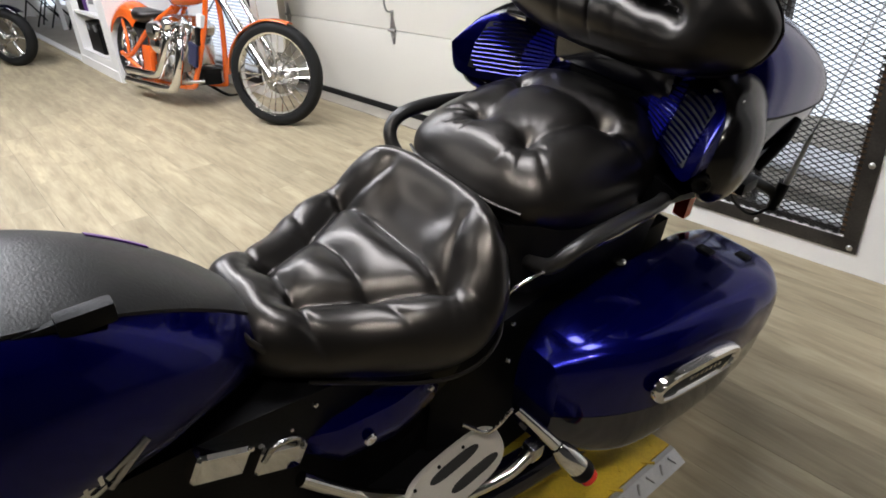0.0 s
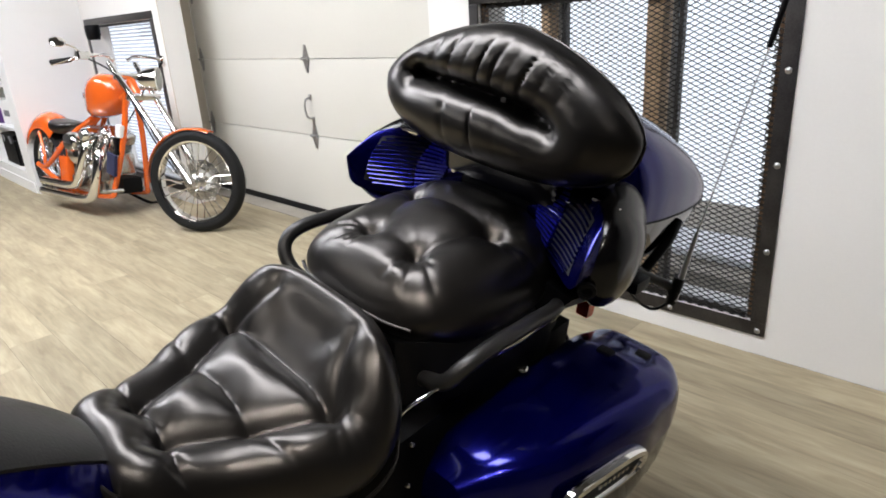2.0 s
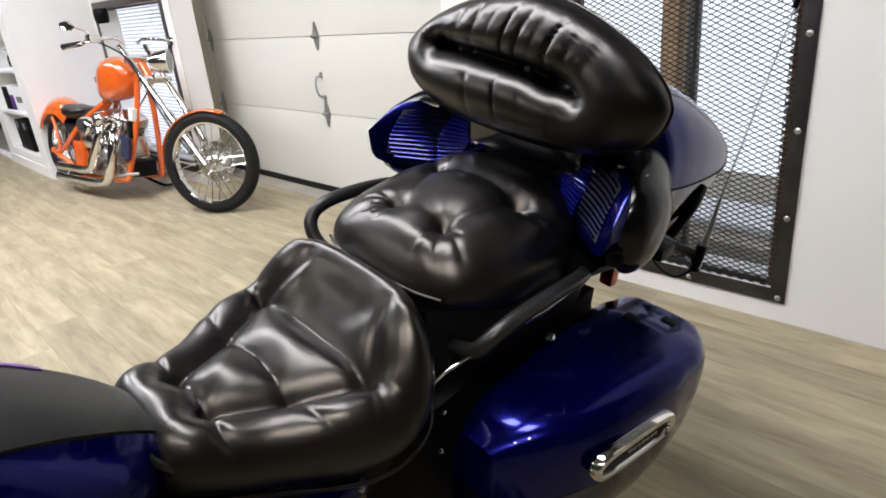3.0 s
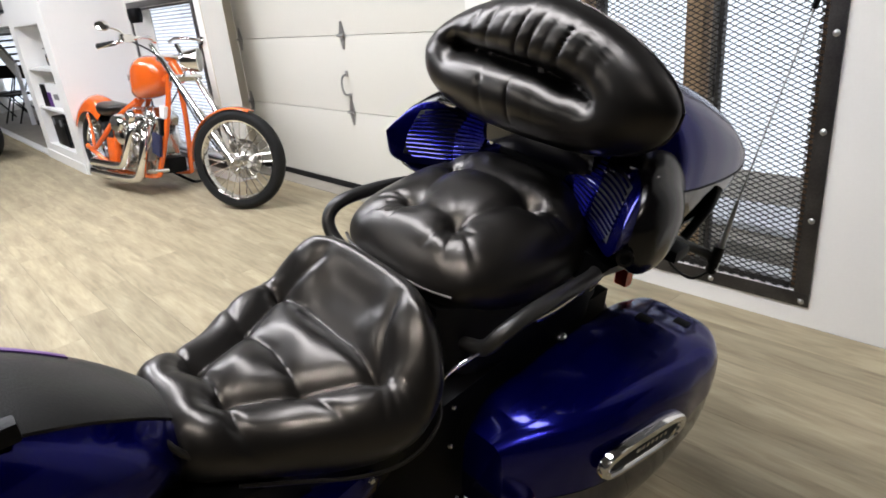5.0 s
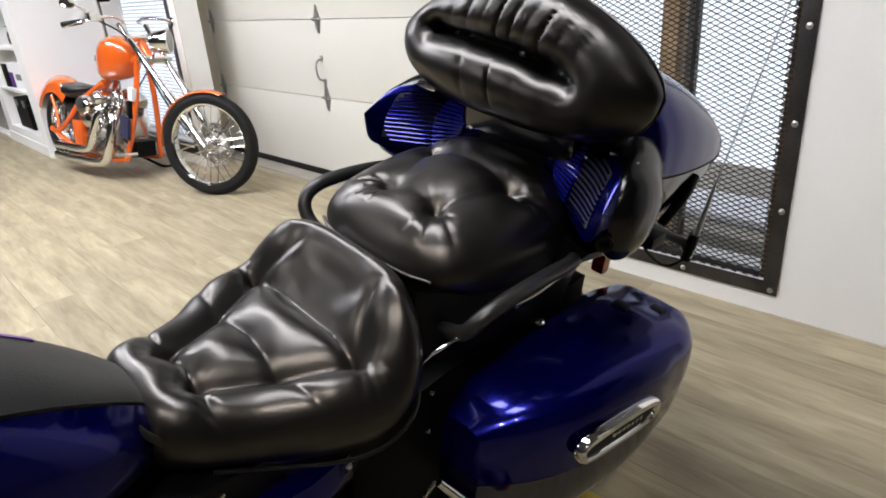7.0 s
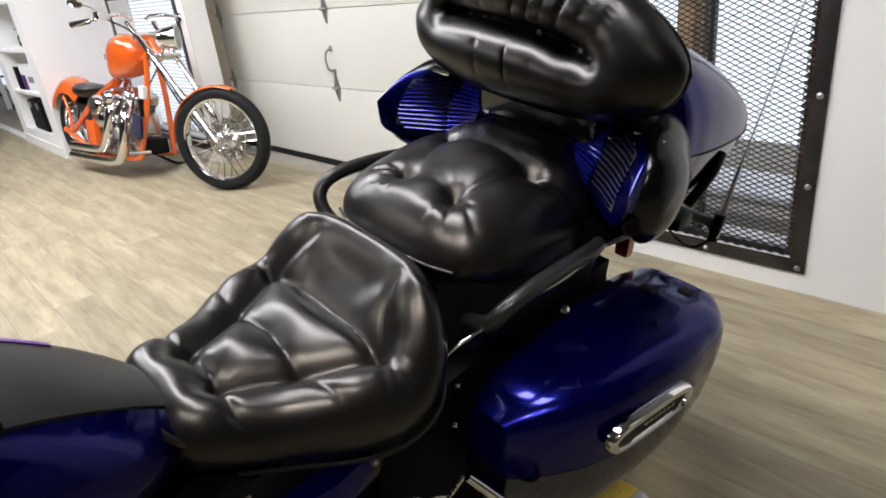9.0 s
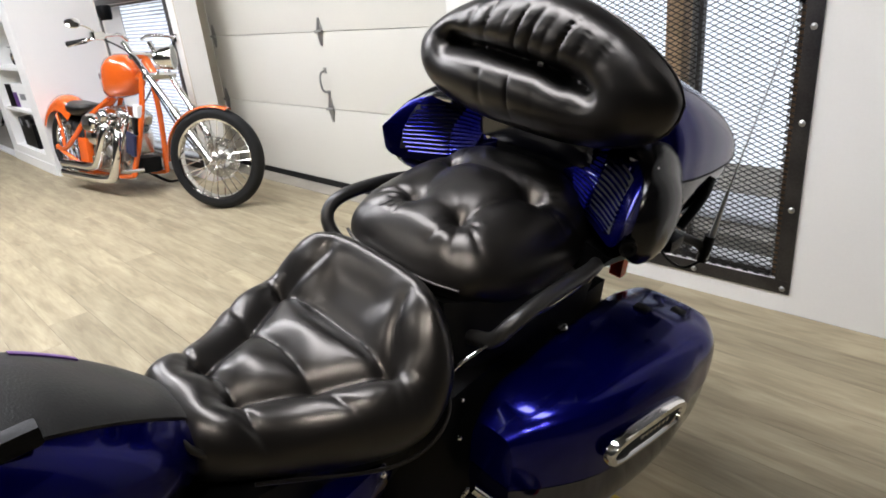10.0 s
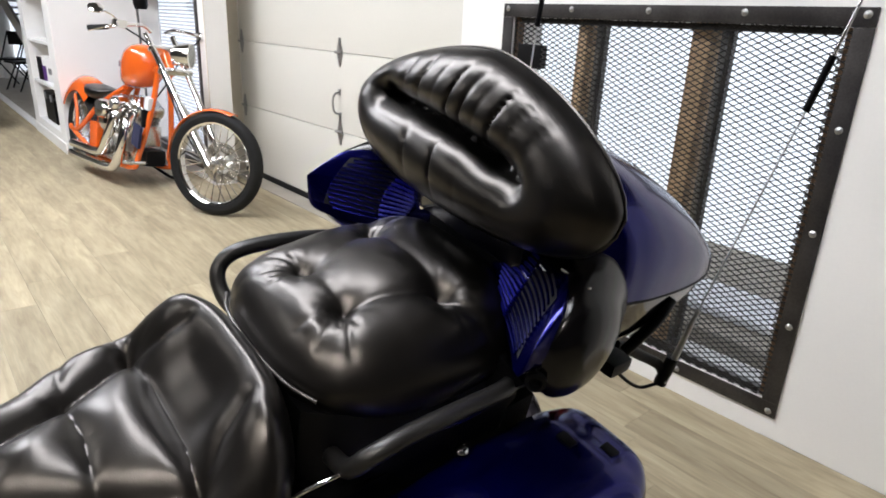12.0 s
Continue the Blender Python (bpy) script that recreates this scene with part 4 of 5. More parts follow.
def tank_ring(y, grow=0.0, lo=0.0, hi=2 * math.pi, n=48):
    w, t, b = float(T_W(y)) + grow, float(T_TOP(y)) + grow, float(T_BOT(y))
    out = []
    for k in range(n + 1 if hi - lo < 6 else n):
        a = lo + (hi - lo) * k / n
        c, s = math.cos(a), math.sin(a)
        zc = b + (t - b) * 0.42
        out.append((w * math.copysign(abs(c) ** 0.86, c), y, zc + ((t - zc) * abs(s) ** 0.9 if s > 0 else -(zc - b) * abs(s) ** 0.9)))
    return out


tank = part("fuel_tank", loft([tank_ring(y) for y in ys]), BLUE, bike, "glossy midnight-blue fuel tank")
top_rows = [tank_ring(y, 0.005, radians(57), radians(123), 24) for y in np.linspace(0.80, 1.385, 30)]
low_rows = [[(x * 0.99, y, z - 0.008) for x, y, z in r][::-1] for r in top_rows]
part("tank_bib", loft([a + b for a, b in zip(top_rows, low_rows)]), VINYL, tank, "black vinyl tank bib")
for s in (1, -1):
    q = tank_ring(1.17, 0.010, radians(57), radians(123), 24)[0 if s > 0 else -1]
    bk = s > 0 and part("buckle", boxes((q, (0.022, 0.062, 0.028), 0.007), ((q[0], q[1] - 0.06, q[2] + 0.002), (0.012, 0.07, 0.014), 0.004)), BLACK, tank, "black strap buckle")
    q = tank_ring(1.13, 0.004, 0, 2 * math.pi, 48)[45 if s > 0 else 27]
    bm = bmesh.new()
    for a, b, w in (((0.02, 0.02), (0.075, 0.046), 0.006), ((0.02, 0.0), (0.075, 0.044), 0.005), ((-0.06, -0.02), (0.02, 0.02), 0.006), ((-0.06, -0.032), (0.02, 0.0), 0.005), ((-0.06, -0.03), (-0.05, -0.012), 0.005)):
        tube(bm, [(q[0] + s * 0.004, q[1] + a[0] - 0.02, q[2] + a[1]), (q[0] - s * 0.004, q[1] + b[0] - 0.02, q[2] + b[1])], w, 8, 0)
    for i in range(4):
        box(bm, (q[0] + s * 0.003, q[1] - 0.06 + i * 0.018, q[2] - 0.005 + i * 0.009), (0.008, 0.006, 0.02), 0.002)
    part("tank_emblem", bm, CHROME, tank, "chrome winged tank emblem")
rows = [tank_ring(y, 0.0075, radians(110), radians(118), 6) for y in np.linspace(1.215, 1.285, 8)]
part("console_badge", loft([a + [(x, y, z - 0.006) for x, y, z in a[::-1]] for a in rows]), PURPLE, tank, "small red and purple badge on the tank top")


# ---------- lower parts of the touring motorcycle ----------
def wheel(name, parent, m, R, tw, rim_r, kind, label, material=None, spokes=20):
    """A tyre with its rim, hub and spokes as sub-parts; the axle is the local y axis."""
    turn = m @ pose(0, 0, 0, 90)
    prof = []
    for k in range(14):
        a = math.pi * (k / 13) - math.pi / 2
        prof.append((R - tw * 0.85 + tw * 0.85 * math.cos(a), tw * math.sin(a)))
    prof += [(rim_r, tw * 0.8), (rim_r, -tw * 0.8)]
    tyre = lathe_part(name, prof, RUBBER, parent, turn, label, 56, True)
    lathe_part("rim", [(rim_r + 0.004, -tw * 0.75), (rim_r + 0.012, -tw * 0.82), (rim_r - 0.012, -tw * 0.6), (rim_r - 0.02, 0), (rim_r - 0.012, tw * 0.6), (rim_r + 0.012, tw * 0.82), (rim_r + 0.004, tw * 0.75), (rim_r + 0.002, 0)], material or CHROME, tyre, turn, "bright wheel rim", 56, True)
    lathe_part("hub", [(0.0, -0.075), (0.03, -0.075), (0.032, -0.05), (0.05, -0.04), (0.03, -0.03), (0.03, 0.03), (0.05, 0.04), (0.032, 0.05), (0.03, 0.075), (0.0, 0.075)], CHROME_SATIN, tyre, turn, "metal hub", 24)
    if kind == "wire":
        lathe_part("brake_disc", [(0.145, -0.060), (0.145, -0.056), (0.075, -0.056), (0.075, -0.060)], CHROME_SATIN, tyre, turn, "steel brake disc", 40, True)
        for k in range(spokes):
            a = 2 * math.pi * k / spokes
            b = a + (0.55 if k % 2 else -0.55)
            y = 0.042 if (k // 2) % 2 else -0.042
            p = [m @ Vector((0.046 * math.cos(b), y, 0.046 * math.sin(b))), m @ Vector(((rim_r - 0.012) * math.cos(a), 0, (rim_r - 0.012) * math.sin(a)))]
            tube_part("spoke", p, 0.0032, CHROME, tyre, "", 5, 0)
    else:
        for k in range(spokes):
            for d in (-0.14, 0.14):
                a = 2 * math.pi * k / spokes
                p = [m @ Vector((0.045 * math.cos(a), 0, 0.045 * math.sin(a))), m @ Vector((rim_r * 0.5 * math.cos(a), 0, rim_r * 0.5 * math.sin(a))), m @ Vector(((rim_r - 0.01) * math.cos(a + d), 0, (rim_r - 0.01) * math.sin(a + d)))]
                tube_part("spoke", p, 0.011, material or CHROME_SATIN, tyre, "", 6, 0)
    return tyre


def fender(name, parent, cy, cz, R, w, a0, a1, material, label, m=None, axis="y", drop=0.02):
    rows = []
    for a in np.linspace(radians(a0), radians(a1), 28):
        d = Vector((0, math.cos(a), math.sin(a))) if axis == "y" else Vector((math.cos(a), 0, math.sin(a)))
        side = Vector((1, 0, 0)) if axis == "y" else Vector((0, 1, 0))
        c = Vector((0, cy, cz)) if axis == "y" else Vector((cy, 0, cz))
        ring = [c + d * (R + drop * math.cos(t) - drop * 0.6) + side * w * math.sin(t) for t in np.linspace(-1.5, 1.5, 15)]
        ring += [c + d * (R + drop * math.cos(t) - drop * 0.6 - 0.005) + side * (w - 0.004) * math.sin(t) for t in np.linspace(1.5, -1.5, 15)]
        rows.append([(m @ v) if m else v for v in ring])
    return part(name, loft(rows), material, parent, label)


wheel("rear_wheel", bike, Matrix.Translation((0, 2.16, 0.337)) @ pose(0, 0, 0, 0, 0, 90), 0.305, 0.075, 0.205, "cast", "black rear tyre on a dark cast wheel", BLACK, 5)
fender("rear_fender", bike, 2.16, 0.34, 0.365, 0.105, -20, 165, BLUE, "glossy midnight-blue rear fender")
for s in (1, -1):
    bm = loft([[(s * 0.10, y, z0), (s * w, y, z0 + 0.01), (s * (w + 0.012), y, (z0 + z1) / 2), (s * w, y, z1), (s * 0.10, y, z1)] for y, w, z0, z1 in ((1.40, 0.135, 0.52, 0.57), (1.45, 0.17, 0.50, 0.59), (1.55, 0.185, 0.505, 0.60), (1.63, 0.18, 0.53, 0.61), (1.68, 0.15, 0.56, 0.61))])
    cover = part("side_cover", bm, BLUE, bike, "glossy dark-blue side cover")
    lathe_part("cover_lock", [(0.0, 0.002), (0.005, 0.003), (0.010, 0.003), (0.012, 0.0)], CHROME, cover, Matrix.Translation((s * 0.192, 1.495, 0.555)) @ pose(0, 0, 0, 0, s * 90), "round chrome lock", 20)
    lathe_part("cover_bolt", [(0.0, 0.005), (0.005, 0.004), (0.007, 0.0)], CHROME, cover, Matrix.Translation((s * 0.192, 1.62, 0.60)) @ pose(0, 0, 0, 0, s * 90), "", 10)
    # finned engine covers of bright metal
    for cy, cz, k in ((1.265, 0.635, 0), (1.355, 0.58, 1)):
        bm = bmesh.new()
        box(bm, (0, 0, 0), (0.05, 0.085, 0.055), 0.014, pose(0, 0, 0, -24), 3)
        hd = part("cylinder_cover", bm, CHROME, bike, "polished engine cover")
        hd.location = (s * 0.135, cy, cz)
        if k:
            tube_part("wire_loom", [(s * 0.158, 1.325, 0.60), (s * 0.17, 1.34, 0.635), (s * 0.17, 1.375, 0.63), (s * 0.158, 1.39, 0.585)], 0.005, CHROME_SATIN, bike, "bright bent bracket")
    # footboard cover with two slots
    bm = bmesh.new()
    ring = lambda f, d: [(d, 0.115 * f * math.copysign(abs(math.cos(a)) ** 0.6, math.cos(a)), 0.048 * (f if f > 0.9 else f - 0.05) * math.copysign(abs(math.sin(a)) ** 0.75, math.sin(a))) for a in (2 * math.pi * k / 44 for k in range(44))]
    loft([ring(1.0, 0.0), ring(1.0, 0.008), ring(0.96, 0.013)], bm=bm)
    fb = part("footboard_cover", bm, PALE_ALLOY, bike, "brushed pale-metal footboard cover")
    fb.matrix_local = Matrix.Translation((s * 0.262, 1.635, 0.425)) @ pose(0, 0, 0, 6, s * -38) @ Matrix.Diagonal((s, 1, 1, 1))
    for dy, dz in ((0.0, 0.021), (0.03, -0.018)):
        bm = bmesh.new()
        loft([[(d, dy + 0.06 * math.copysign(abs(math.cos(a)) ** 0.6, math.cos(a)), dz + 0.010 * math.sin(a)) for a in (2 * math.pi * k / 24 for k in range(24))] for d in (0.004, 0.0145)], bm=bm)
        part("slot", bm, SOCKET, fb, "dark slot")
    for q in np.linspace(-0.09, 0.09, 4):
        lathe_part("rivet", [(0.0, 0.003), (0.003, 0.002), (0.004, 0)], BLACK, fb, Matrix.Translation((0.013, q, 0.039 - abs(q) * 0.1)) @ pose(0, 0, 0, 0, 90), "", 8)
    # added black blockers that fill the dark space between engine and bag
    bm = loft([[(s * 0.10, y, z0), (s * w, y, z0), (s * w, y, z1), (s * 0.10, y, z1)] for y, w, z0, z1 in ((1.66, 0.15, 0.24, 0.60), (1.80, 0.185, 0.22, 0.66), (2.0, 0.185, 0.24, 0.69), (2.3, 0.18, 0.34, 0.70))])
    part("bag_gap_filler", bm, BLACK, bike, "black filler added for the dark gap beside the saddlebag")
    part("footboard_gap_filler", boxes(((s * 0.19, 1.56, 0.315), (0.16, 0.34, 0.05), 0.015)), BLACK, bike, "black filler added for the dark gap under the footboard")
    # peg rod and marker lamp
    tube_part("peg_rod", [(s * 0.27, 1.66, 0.34), (s * 0.30, 1.74, 0.374), (s * 0.305, 1.795, 0.404)], 0.013, CHROME, bike, "chrome peg rod", 12, 3)
    part("peg_knuckle", boxes(((s * 0.303, 1.80, 0.407), (0.034, 0.03, 0.04), 0.008)), CHROME, bike, "chrome knuckle")
    tube_part("lamp_stalk", [(s * 0.30, 1.728, 0.572), (s * 0.33, 1.755, 0.535), (s * 0.36, 1.782, 0.495)], 0.008, CHROME, bike, "slim chrome stalk", 10, 3, 0.012)
    d = Vector((s * 0.04, 0.034, -0.051)).normalized()
    mm = Matrix.Translation((s * 0.36, 1.782, 0.495)) @ d.to_track_quat("Z", "Y").to_matrix().to_4x4()
    lm = lathe_part("marker_lamp", [(0.0, 0.0), (0.014, 0.004), (0.020, 0.02), (0.023, 0.045), (0.022, 0.068), (0.0, 0.068)], CHROME, bike, mm, "chrome bullet marker lamp with a red lens", 20)
    lathe_part("lamp_rim", [(0.0, 0.0685), (0.023, 0.0685), (0.024, 0.082), (0.022, 0.09), (0.0, 0.09)], BLACK, lm, mm, "black lamp rim", 20)
    lathe_part("red_lens", [(0.021, 0.0905), (0.019, 0.104), (0.010, 0.110), (0.0, 0.111)], RED, lm, mm, "red lens", 20)
    tube_part("brake_hose", [(s * 0.24, 1.66, 0.52), (s * 0.27, 1.70, 0.50), (s * 0.29, 1.73, 0.56)], 0.004, CHROME_SATIN, bike, "thin braided hose", 6)
    # crash bar and muffler
    tube_part("bag_guard", [(s * 0.200, 1.755, 0.735), (s * 0.210, 1.772, 0.762), (s * 0.220, 1.800, 0.778), (s * 0.224, 1.835, 0.784)], 0.0035, CHROME, bike, "chrome bag guard", 10)
    tube_part("muffler", [(s * 0.20, 1.55, 0.24), (s * 0.24, 1.8, 0.22), (s * 0.26, 2.1, 0.225), (s * 0.265, 2.5, 0.24)], 0.045, BLACK_GLOSS, bike, "dark muffler", 18)
    tube_part("rail_strut", [(s * 0.16, 2.0, 0.72), (s * 0.21, 2.06, 0.77), (s * 0.245, 2.13, 0.835)], 0.010, CHROME, bike, "chrome rail strut", 10)
    tube_part("trunk_strut", [(s * 0.15, 2.10, 0.70), (s * 0.17, 2.2, 0.72), (s * 0.19, 2.28, 0.79)], 0.011, CHROME, bike, "chrome trunk strut", 10)
    part("side_reflector", boxes(((s * 0.15, 2.42, 0.70), (0.035, 0.03, 0.10), 0.008)), RED, bike, "red tail reflector")
    # aerial on a black bracket
    tube_part("aerial_bracket", [(s * 0.22, 2.47, 0.79), (s * 0.235, 2.57, 0.735), (s * 0.255, 2.63, 0.70), (s * 0.27, 2.64, 0.67)], 0.012, BLACK, bike, "black aerial bracket")
    tube_part("aerial_cable", [(s * 0.20, 2.48, 0.77), (s * 0.20, 2.55, 0.68), (s * 0.23, 2.62, 0.625), (s * 0.265, 2.64, 0.655)], 0.004, BLACK, bike, "black aerial cable")
    tube_part("aerial_sleeve", [(s * 0.272, 2.64, 0.665), (s * 0.277, 2.64, 0.76), (s * 0.283, 2.64, 0.86)], 0.0095, WHIP, bike, "pale aerial sleeve", 12, 3, 0.004)
    tube_part("aerial_foot", [(s * 0.266, 2.64, 0.655), (s * 0.271, 2.64, 0.73)], 0.014, BLACK, bike, "black aerial foot", 12, 0)
    tube_part("aerial_whip", [(s * 0.283, 2.64, 0.86), (s * 0.321, 2.64, 1.30)], 0.0020, WHIP, bike, "thin pale aerial whip", 6, 0)
    tube_part("aerial_coil", [(s * 0.3205, 2.64, 1.295), (s * 0.326, 2.64, 1.39)], 0.0062, BLACK, bike, "black loading coil", 12, 0)
    tube_part("aerial_tip", [(s * 0.326, 2.64, 1.39), (s * 0.327, 2.64, 1.41), (s * 0.336, 2.64, 1.55)], 0.0045, CHROME_SATIN, bike, "bright aerial tip", 8, 0, 0.002)
# frame, engine block and stand
bm = loft([[(-w, y, z0), (w, y, z0), (w * 1.05, y, (z0 + z1) / 2), (w, y, z1), (-w, y, z1), (-w * 1.05, y, (z0 + z1) / 2)] for y, w, z0, z1 in ((0.95, 0.07, 0.30, 0.66), (1.1, 0.12, 0.20, 0.66), (1.3, 0.14, 0.17, 0.68), (1.5, 0.14, 0.17, 0.66), (1.7, 0.13, 0.20, 0.66), (1.84, 0.10, 0.28, 0.68))])
part("engine", bm, BLACK, bike, "black engine and frame block")
bm = loft([[(-w, y, z0), (w, y, z0), (w, y, z1), (-w, y, z1)] for y, w, z0, z1 in ((1.78, 0.12, 0.60, 0.74), (2.0, 0.13, 0.66, 0.76), (2.3, 0.12, 0.70, 0.80), (2.5, 0.10, 0.74, 0.80))])
part("subframe", bm, BLACK, bike, "black rear subframe")
tube_part("crankcase_tube", [(0.17, 1.375, 0.525), (0.2, 1.47, 0.43), (0.215, 1.56, 0.36)], 0.013, CHROME, bike, "chrome tube under the side cover", 14)
lathe_part("gear_cover", [(0.0, 0.045), (0.06, 0.045), (0.085, 0.03), (0.09, 0.0)], CHROME, bike, Matrix.Translation((0.14, 1.22, 0.36)) @ pose(0, 0, 0, 0, 90), "round chrome engine cover", 32)
tube_part("side_stand", [(0.10, 1.25, 0.20), (0.20, 1.30, 0.09), (0.275, 1.34, -0.035)], 0.014, BLACK, bike, "black side stand", 12)
# front end
wheel("front_wheel", bike, Matrix.Translation((0, 0.44, 0.315)) @ pose(0, 0, 0, 0, 0, 90), 0.315, 0.065, 0.22, "cast", "black front tyre on a cast wheel", None, 5)
fender("front_fender", bike, 0.44, 0.33, 0.36, 0.085, 20, 175, BLUE, "glossy midnight-blue front fender")
for s in (1, -1):
    tube_part("fork_leg", [(s * 0.11, 0.44, 0.315), (s * 0.11, 0.60, 0.66), (s * 0.11, 0.72, 0.93)], 0.027, CHROME, bike, "chrome fork leg", 16, 2)
    tube_part("handlebar", [(s * 0.03, 0.74, 0.99), (s * 0.20, 0.74, 1.04), (s * 0.34, 0.84, 1.03), (s * 0.40, 0.94, 1.0)], 0.0125, CHROME, bike, "chrome handlebar", 12)
    tube_part("grip", [(s * 0.355, 0.86, 1.025), (s * 0.41, 0.96, 0.995)], 0.018, RUBBER, bike, "black rubber grip", 12, 2)
bm = loft([superring(y, 0, w, z0, z1, 2.8, 40) for y, w, z0, z1 in ((0.30, 0.05, 0.78, 0.9), (0.34, 0.2, 0.70, 1.0), (0.45, 0.3, 0.66, 1.05), (0.6, 0.31, 0.70, 1.03), (0.68, 0.27, 0.76, 0.98))])
part("fairing", bm, BLUE, bike, "glossy midnight-blue front fairing")
for cx, cy, cz, r in ((0.155, 1.31, 0.64, 0.004), (0.15, 1.42, 0.655, 0.004), (0.165, 1.37, 0.648, 0.003), (0.235, 1.76, 0.62, 0.004), (0.20, 1.80, 0.66, 0.004)):
    lathe_part("frame_bolt", [(0.0, 0.006), (r, 0.005), (r * 1.4, 0.0)], CHROME, bike, Matrix.Translation((cx, cy, cz)) @ pose(0, 0, 0, 0, 70), "", 10)

# tread plate under the rear wheel
plate = thing("tread_plate", pose(-0.05, 2.02, 0), "worn yellow tread plate with a bare metal edge", "tread plate")
part("deck", boxes(((0, 0, 0.014), (0.56, 0.58, 0.026), 0.004)), YELLOW, plate, "worn yellow steel deck")
for i in range(7):
    for j in range(9):
        part("tread_bar", boxes(((-0.24 + i * 0.08 + (0.04 if j % 2 else 0), -0.26 + j * 0.065, 0.0275), (0.034, 0.007, 0.004), 0.0015, pose(0, 0, 0, 0, 0, 45 if (i + j) % 2 else -45))), YELLOW, plate)
edge = part("metal_edge", loft([[(0.282, y, 0.001), (0.282, y, 0.026), (0.295, y, 0.024), (0.330, y, 0.001)] for y in (-0.29, 0.29)]), ALLOY, plate, "bare aluminium ramp edge", smooth=False)
for j in range(12):
    part("tread_bar", boxes(((0.311, -0.26 + j * 0.047, 0.0150), (0.026, 0.006, 0.004), 0.0015, pose(0, 0, 0, 0, 33, 40 if j % 2 else -40))), GALV, plate)


# ---------- orange custom motorcycle ----------
chop = thing("custom_motorcycle", pose(-5.40, 2.72, 0, 0, 0, 8.17) @ pose(0, 0, 0, -7), "orange custom chopper with chrome engine and long raked fork", "motorcycle", "", "")
rw = wheel("rear_wheel", chop, Matrix.Translation((-0.20, 0, 0.322)), 0.322, 0.085, 0.225, "wire", "wide black rear tyre on a chrome wheel", CHROME, 24)
STEER = Matrix.Translation((1.995, 0, 0.356)) @ pose(0, 0, 0, 0, 0, 26)
fwh = wheel("front_wheel", chop, STEER, 0.356, 0.048, 0.283, "wire", "narrow black front tyre on a chrome spoked wheel", CHROME, 30)
fender("front_fender", chop, 0, 0, 0.368, 0.046, 70, 184, ORANGE, "orange front fender", STEER, "x", 0.014)
fender("rear_fender", chop, -0.20, 0.322, 0.385, 0.120, 48, 150, ORANGE, "orange rear fender", None, "x", 0.15)
top = Vector((1.13, 0, 1.16))
for s in (1, -1):
    lo = STEER @ Vector((0, s * 0.085, 0))
    hi = top + Vector((0.0, s * 0.10, 0))
    mid = lo.lerp(hi, 0.42)
    tube_part("fork_leg", [lo + (lo - hi).normalized() * 0.02, mid], 0.030, CHROME_SATIN, chop, "satin lower fork leg", 14, 0)
    tube_part("fork_tube", [mid, hi], 0.022, CHROME, chop, "chrome fork tube", 12, 0)
    tube_part("handlebar", [(1.10, s * 0.05, 1.18), (1.12, s * 0.12, 1.215), (1.19, s * 0.27, 1.20), (1.13, s * 0.38, 1.168)], 0.0125, CHROME, chop, "chrome handlebar", 10)
    tube_part("grip", [(1.14, s * 0.37, 1.17), (1.03, s * 0.455, 1.148)], 0.019, RUBBER, chop, "black and chrome grip", 10, 0)
    tube_part("lever", [(1.18, s * 0.33, 1.18), (1.17, s * 0.40, 1.165), (1.07, s * 0.47, 1.13)], 0.006, CHROME, chop, "chrome lever", 8)
    part("control_box", boxes(((1.19, s * 0.31, 1.20), (0.07, 0.08, 0.055), 0.012)), CHROME, chop, "chrome control housing")
    tube_part("mirror_stem", [(1.20, s * 0.32, 1.215), (1.215, s * 0.37, 1.25), (1.21, s * 0.43, 1.27)], 0.006, CHROME, chop, "chrome mirror stem", 8)
    lathe_part("mirror", [(0.0, 0.016), (0.03, 0.014), (0.05, 0.004), (0.052, -0.004), (0.0, -0.006)], CHROME, chop, Matrix.Translation((1.20, s * 0.47, 1.282)) @ pose(0, 0, 0, 0, 40, s * 20), "chrome mirror", 18)
    tube_part("frame_rail", [(1.20, s * 0.035, 0.94), (1.18, s * 0.075, 0.62), (1.08, s * 0.125, 0.25), (0.99, s * 0.14, 0.155), (0.40, s * 0.14, 0.145), (0.0, s * 0.15, 0.25), (-0.20, s * 0.15, 0.322)], 0.021, ORANGE, chop, "orange frame tube", 12)
    tube_part("frame_stay", [(0.66, s * 0.05, 0.74), (0.36, s * 0.13, 0.56), (0.0, s * 0.15, 0.33), (-0.20, s * 0.15, 0.31)], 0.021, ORANGE, chop, "orange frame tube", 12)
    tube_part("fender_stay", [(-0.06, s * 0.15, 0.32), (-0.10, s * 0.135, 0.46), (-0.17, s * 0.125, 0.60)], 0.014, ORANGE, chop, "orange fender stay", 10)
tube_part("backbone", [(1.22, 0, 0.97), (0.95, 0, 0.86), (0.68, 0, 0.76), (0.48, 0, 0.64)], 0.026, ORANGE, chop, "orange backbone tube", 12)
tube_part("neck", [(1.22, 0, 1.03), (1.33, 0, 0.90)], 0.036, ORANGE, chop, "orange steering neck", 14, 0)
for q in (0.12, 0.3):
    p = top.lerp(STEER.translation, q)
    part("fork_clamp", boxes(((p.x, 0, p.z), (0.05, 0.25, 0.03), 0.012, pose(0, 0, 0, 0, -48))), CHROME, chop, "chrome fork clamp")
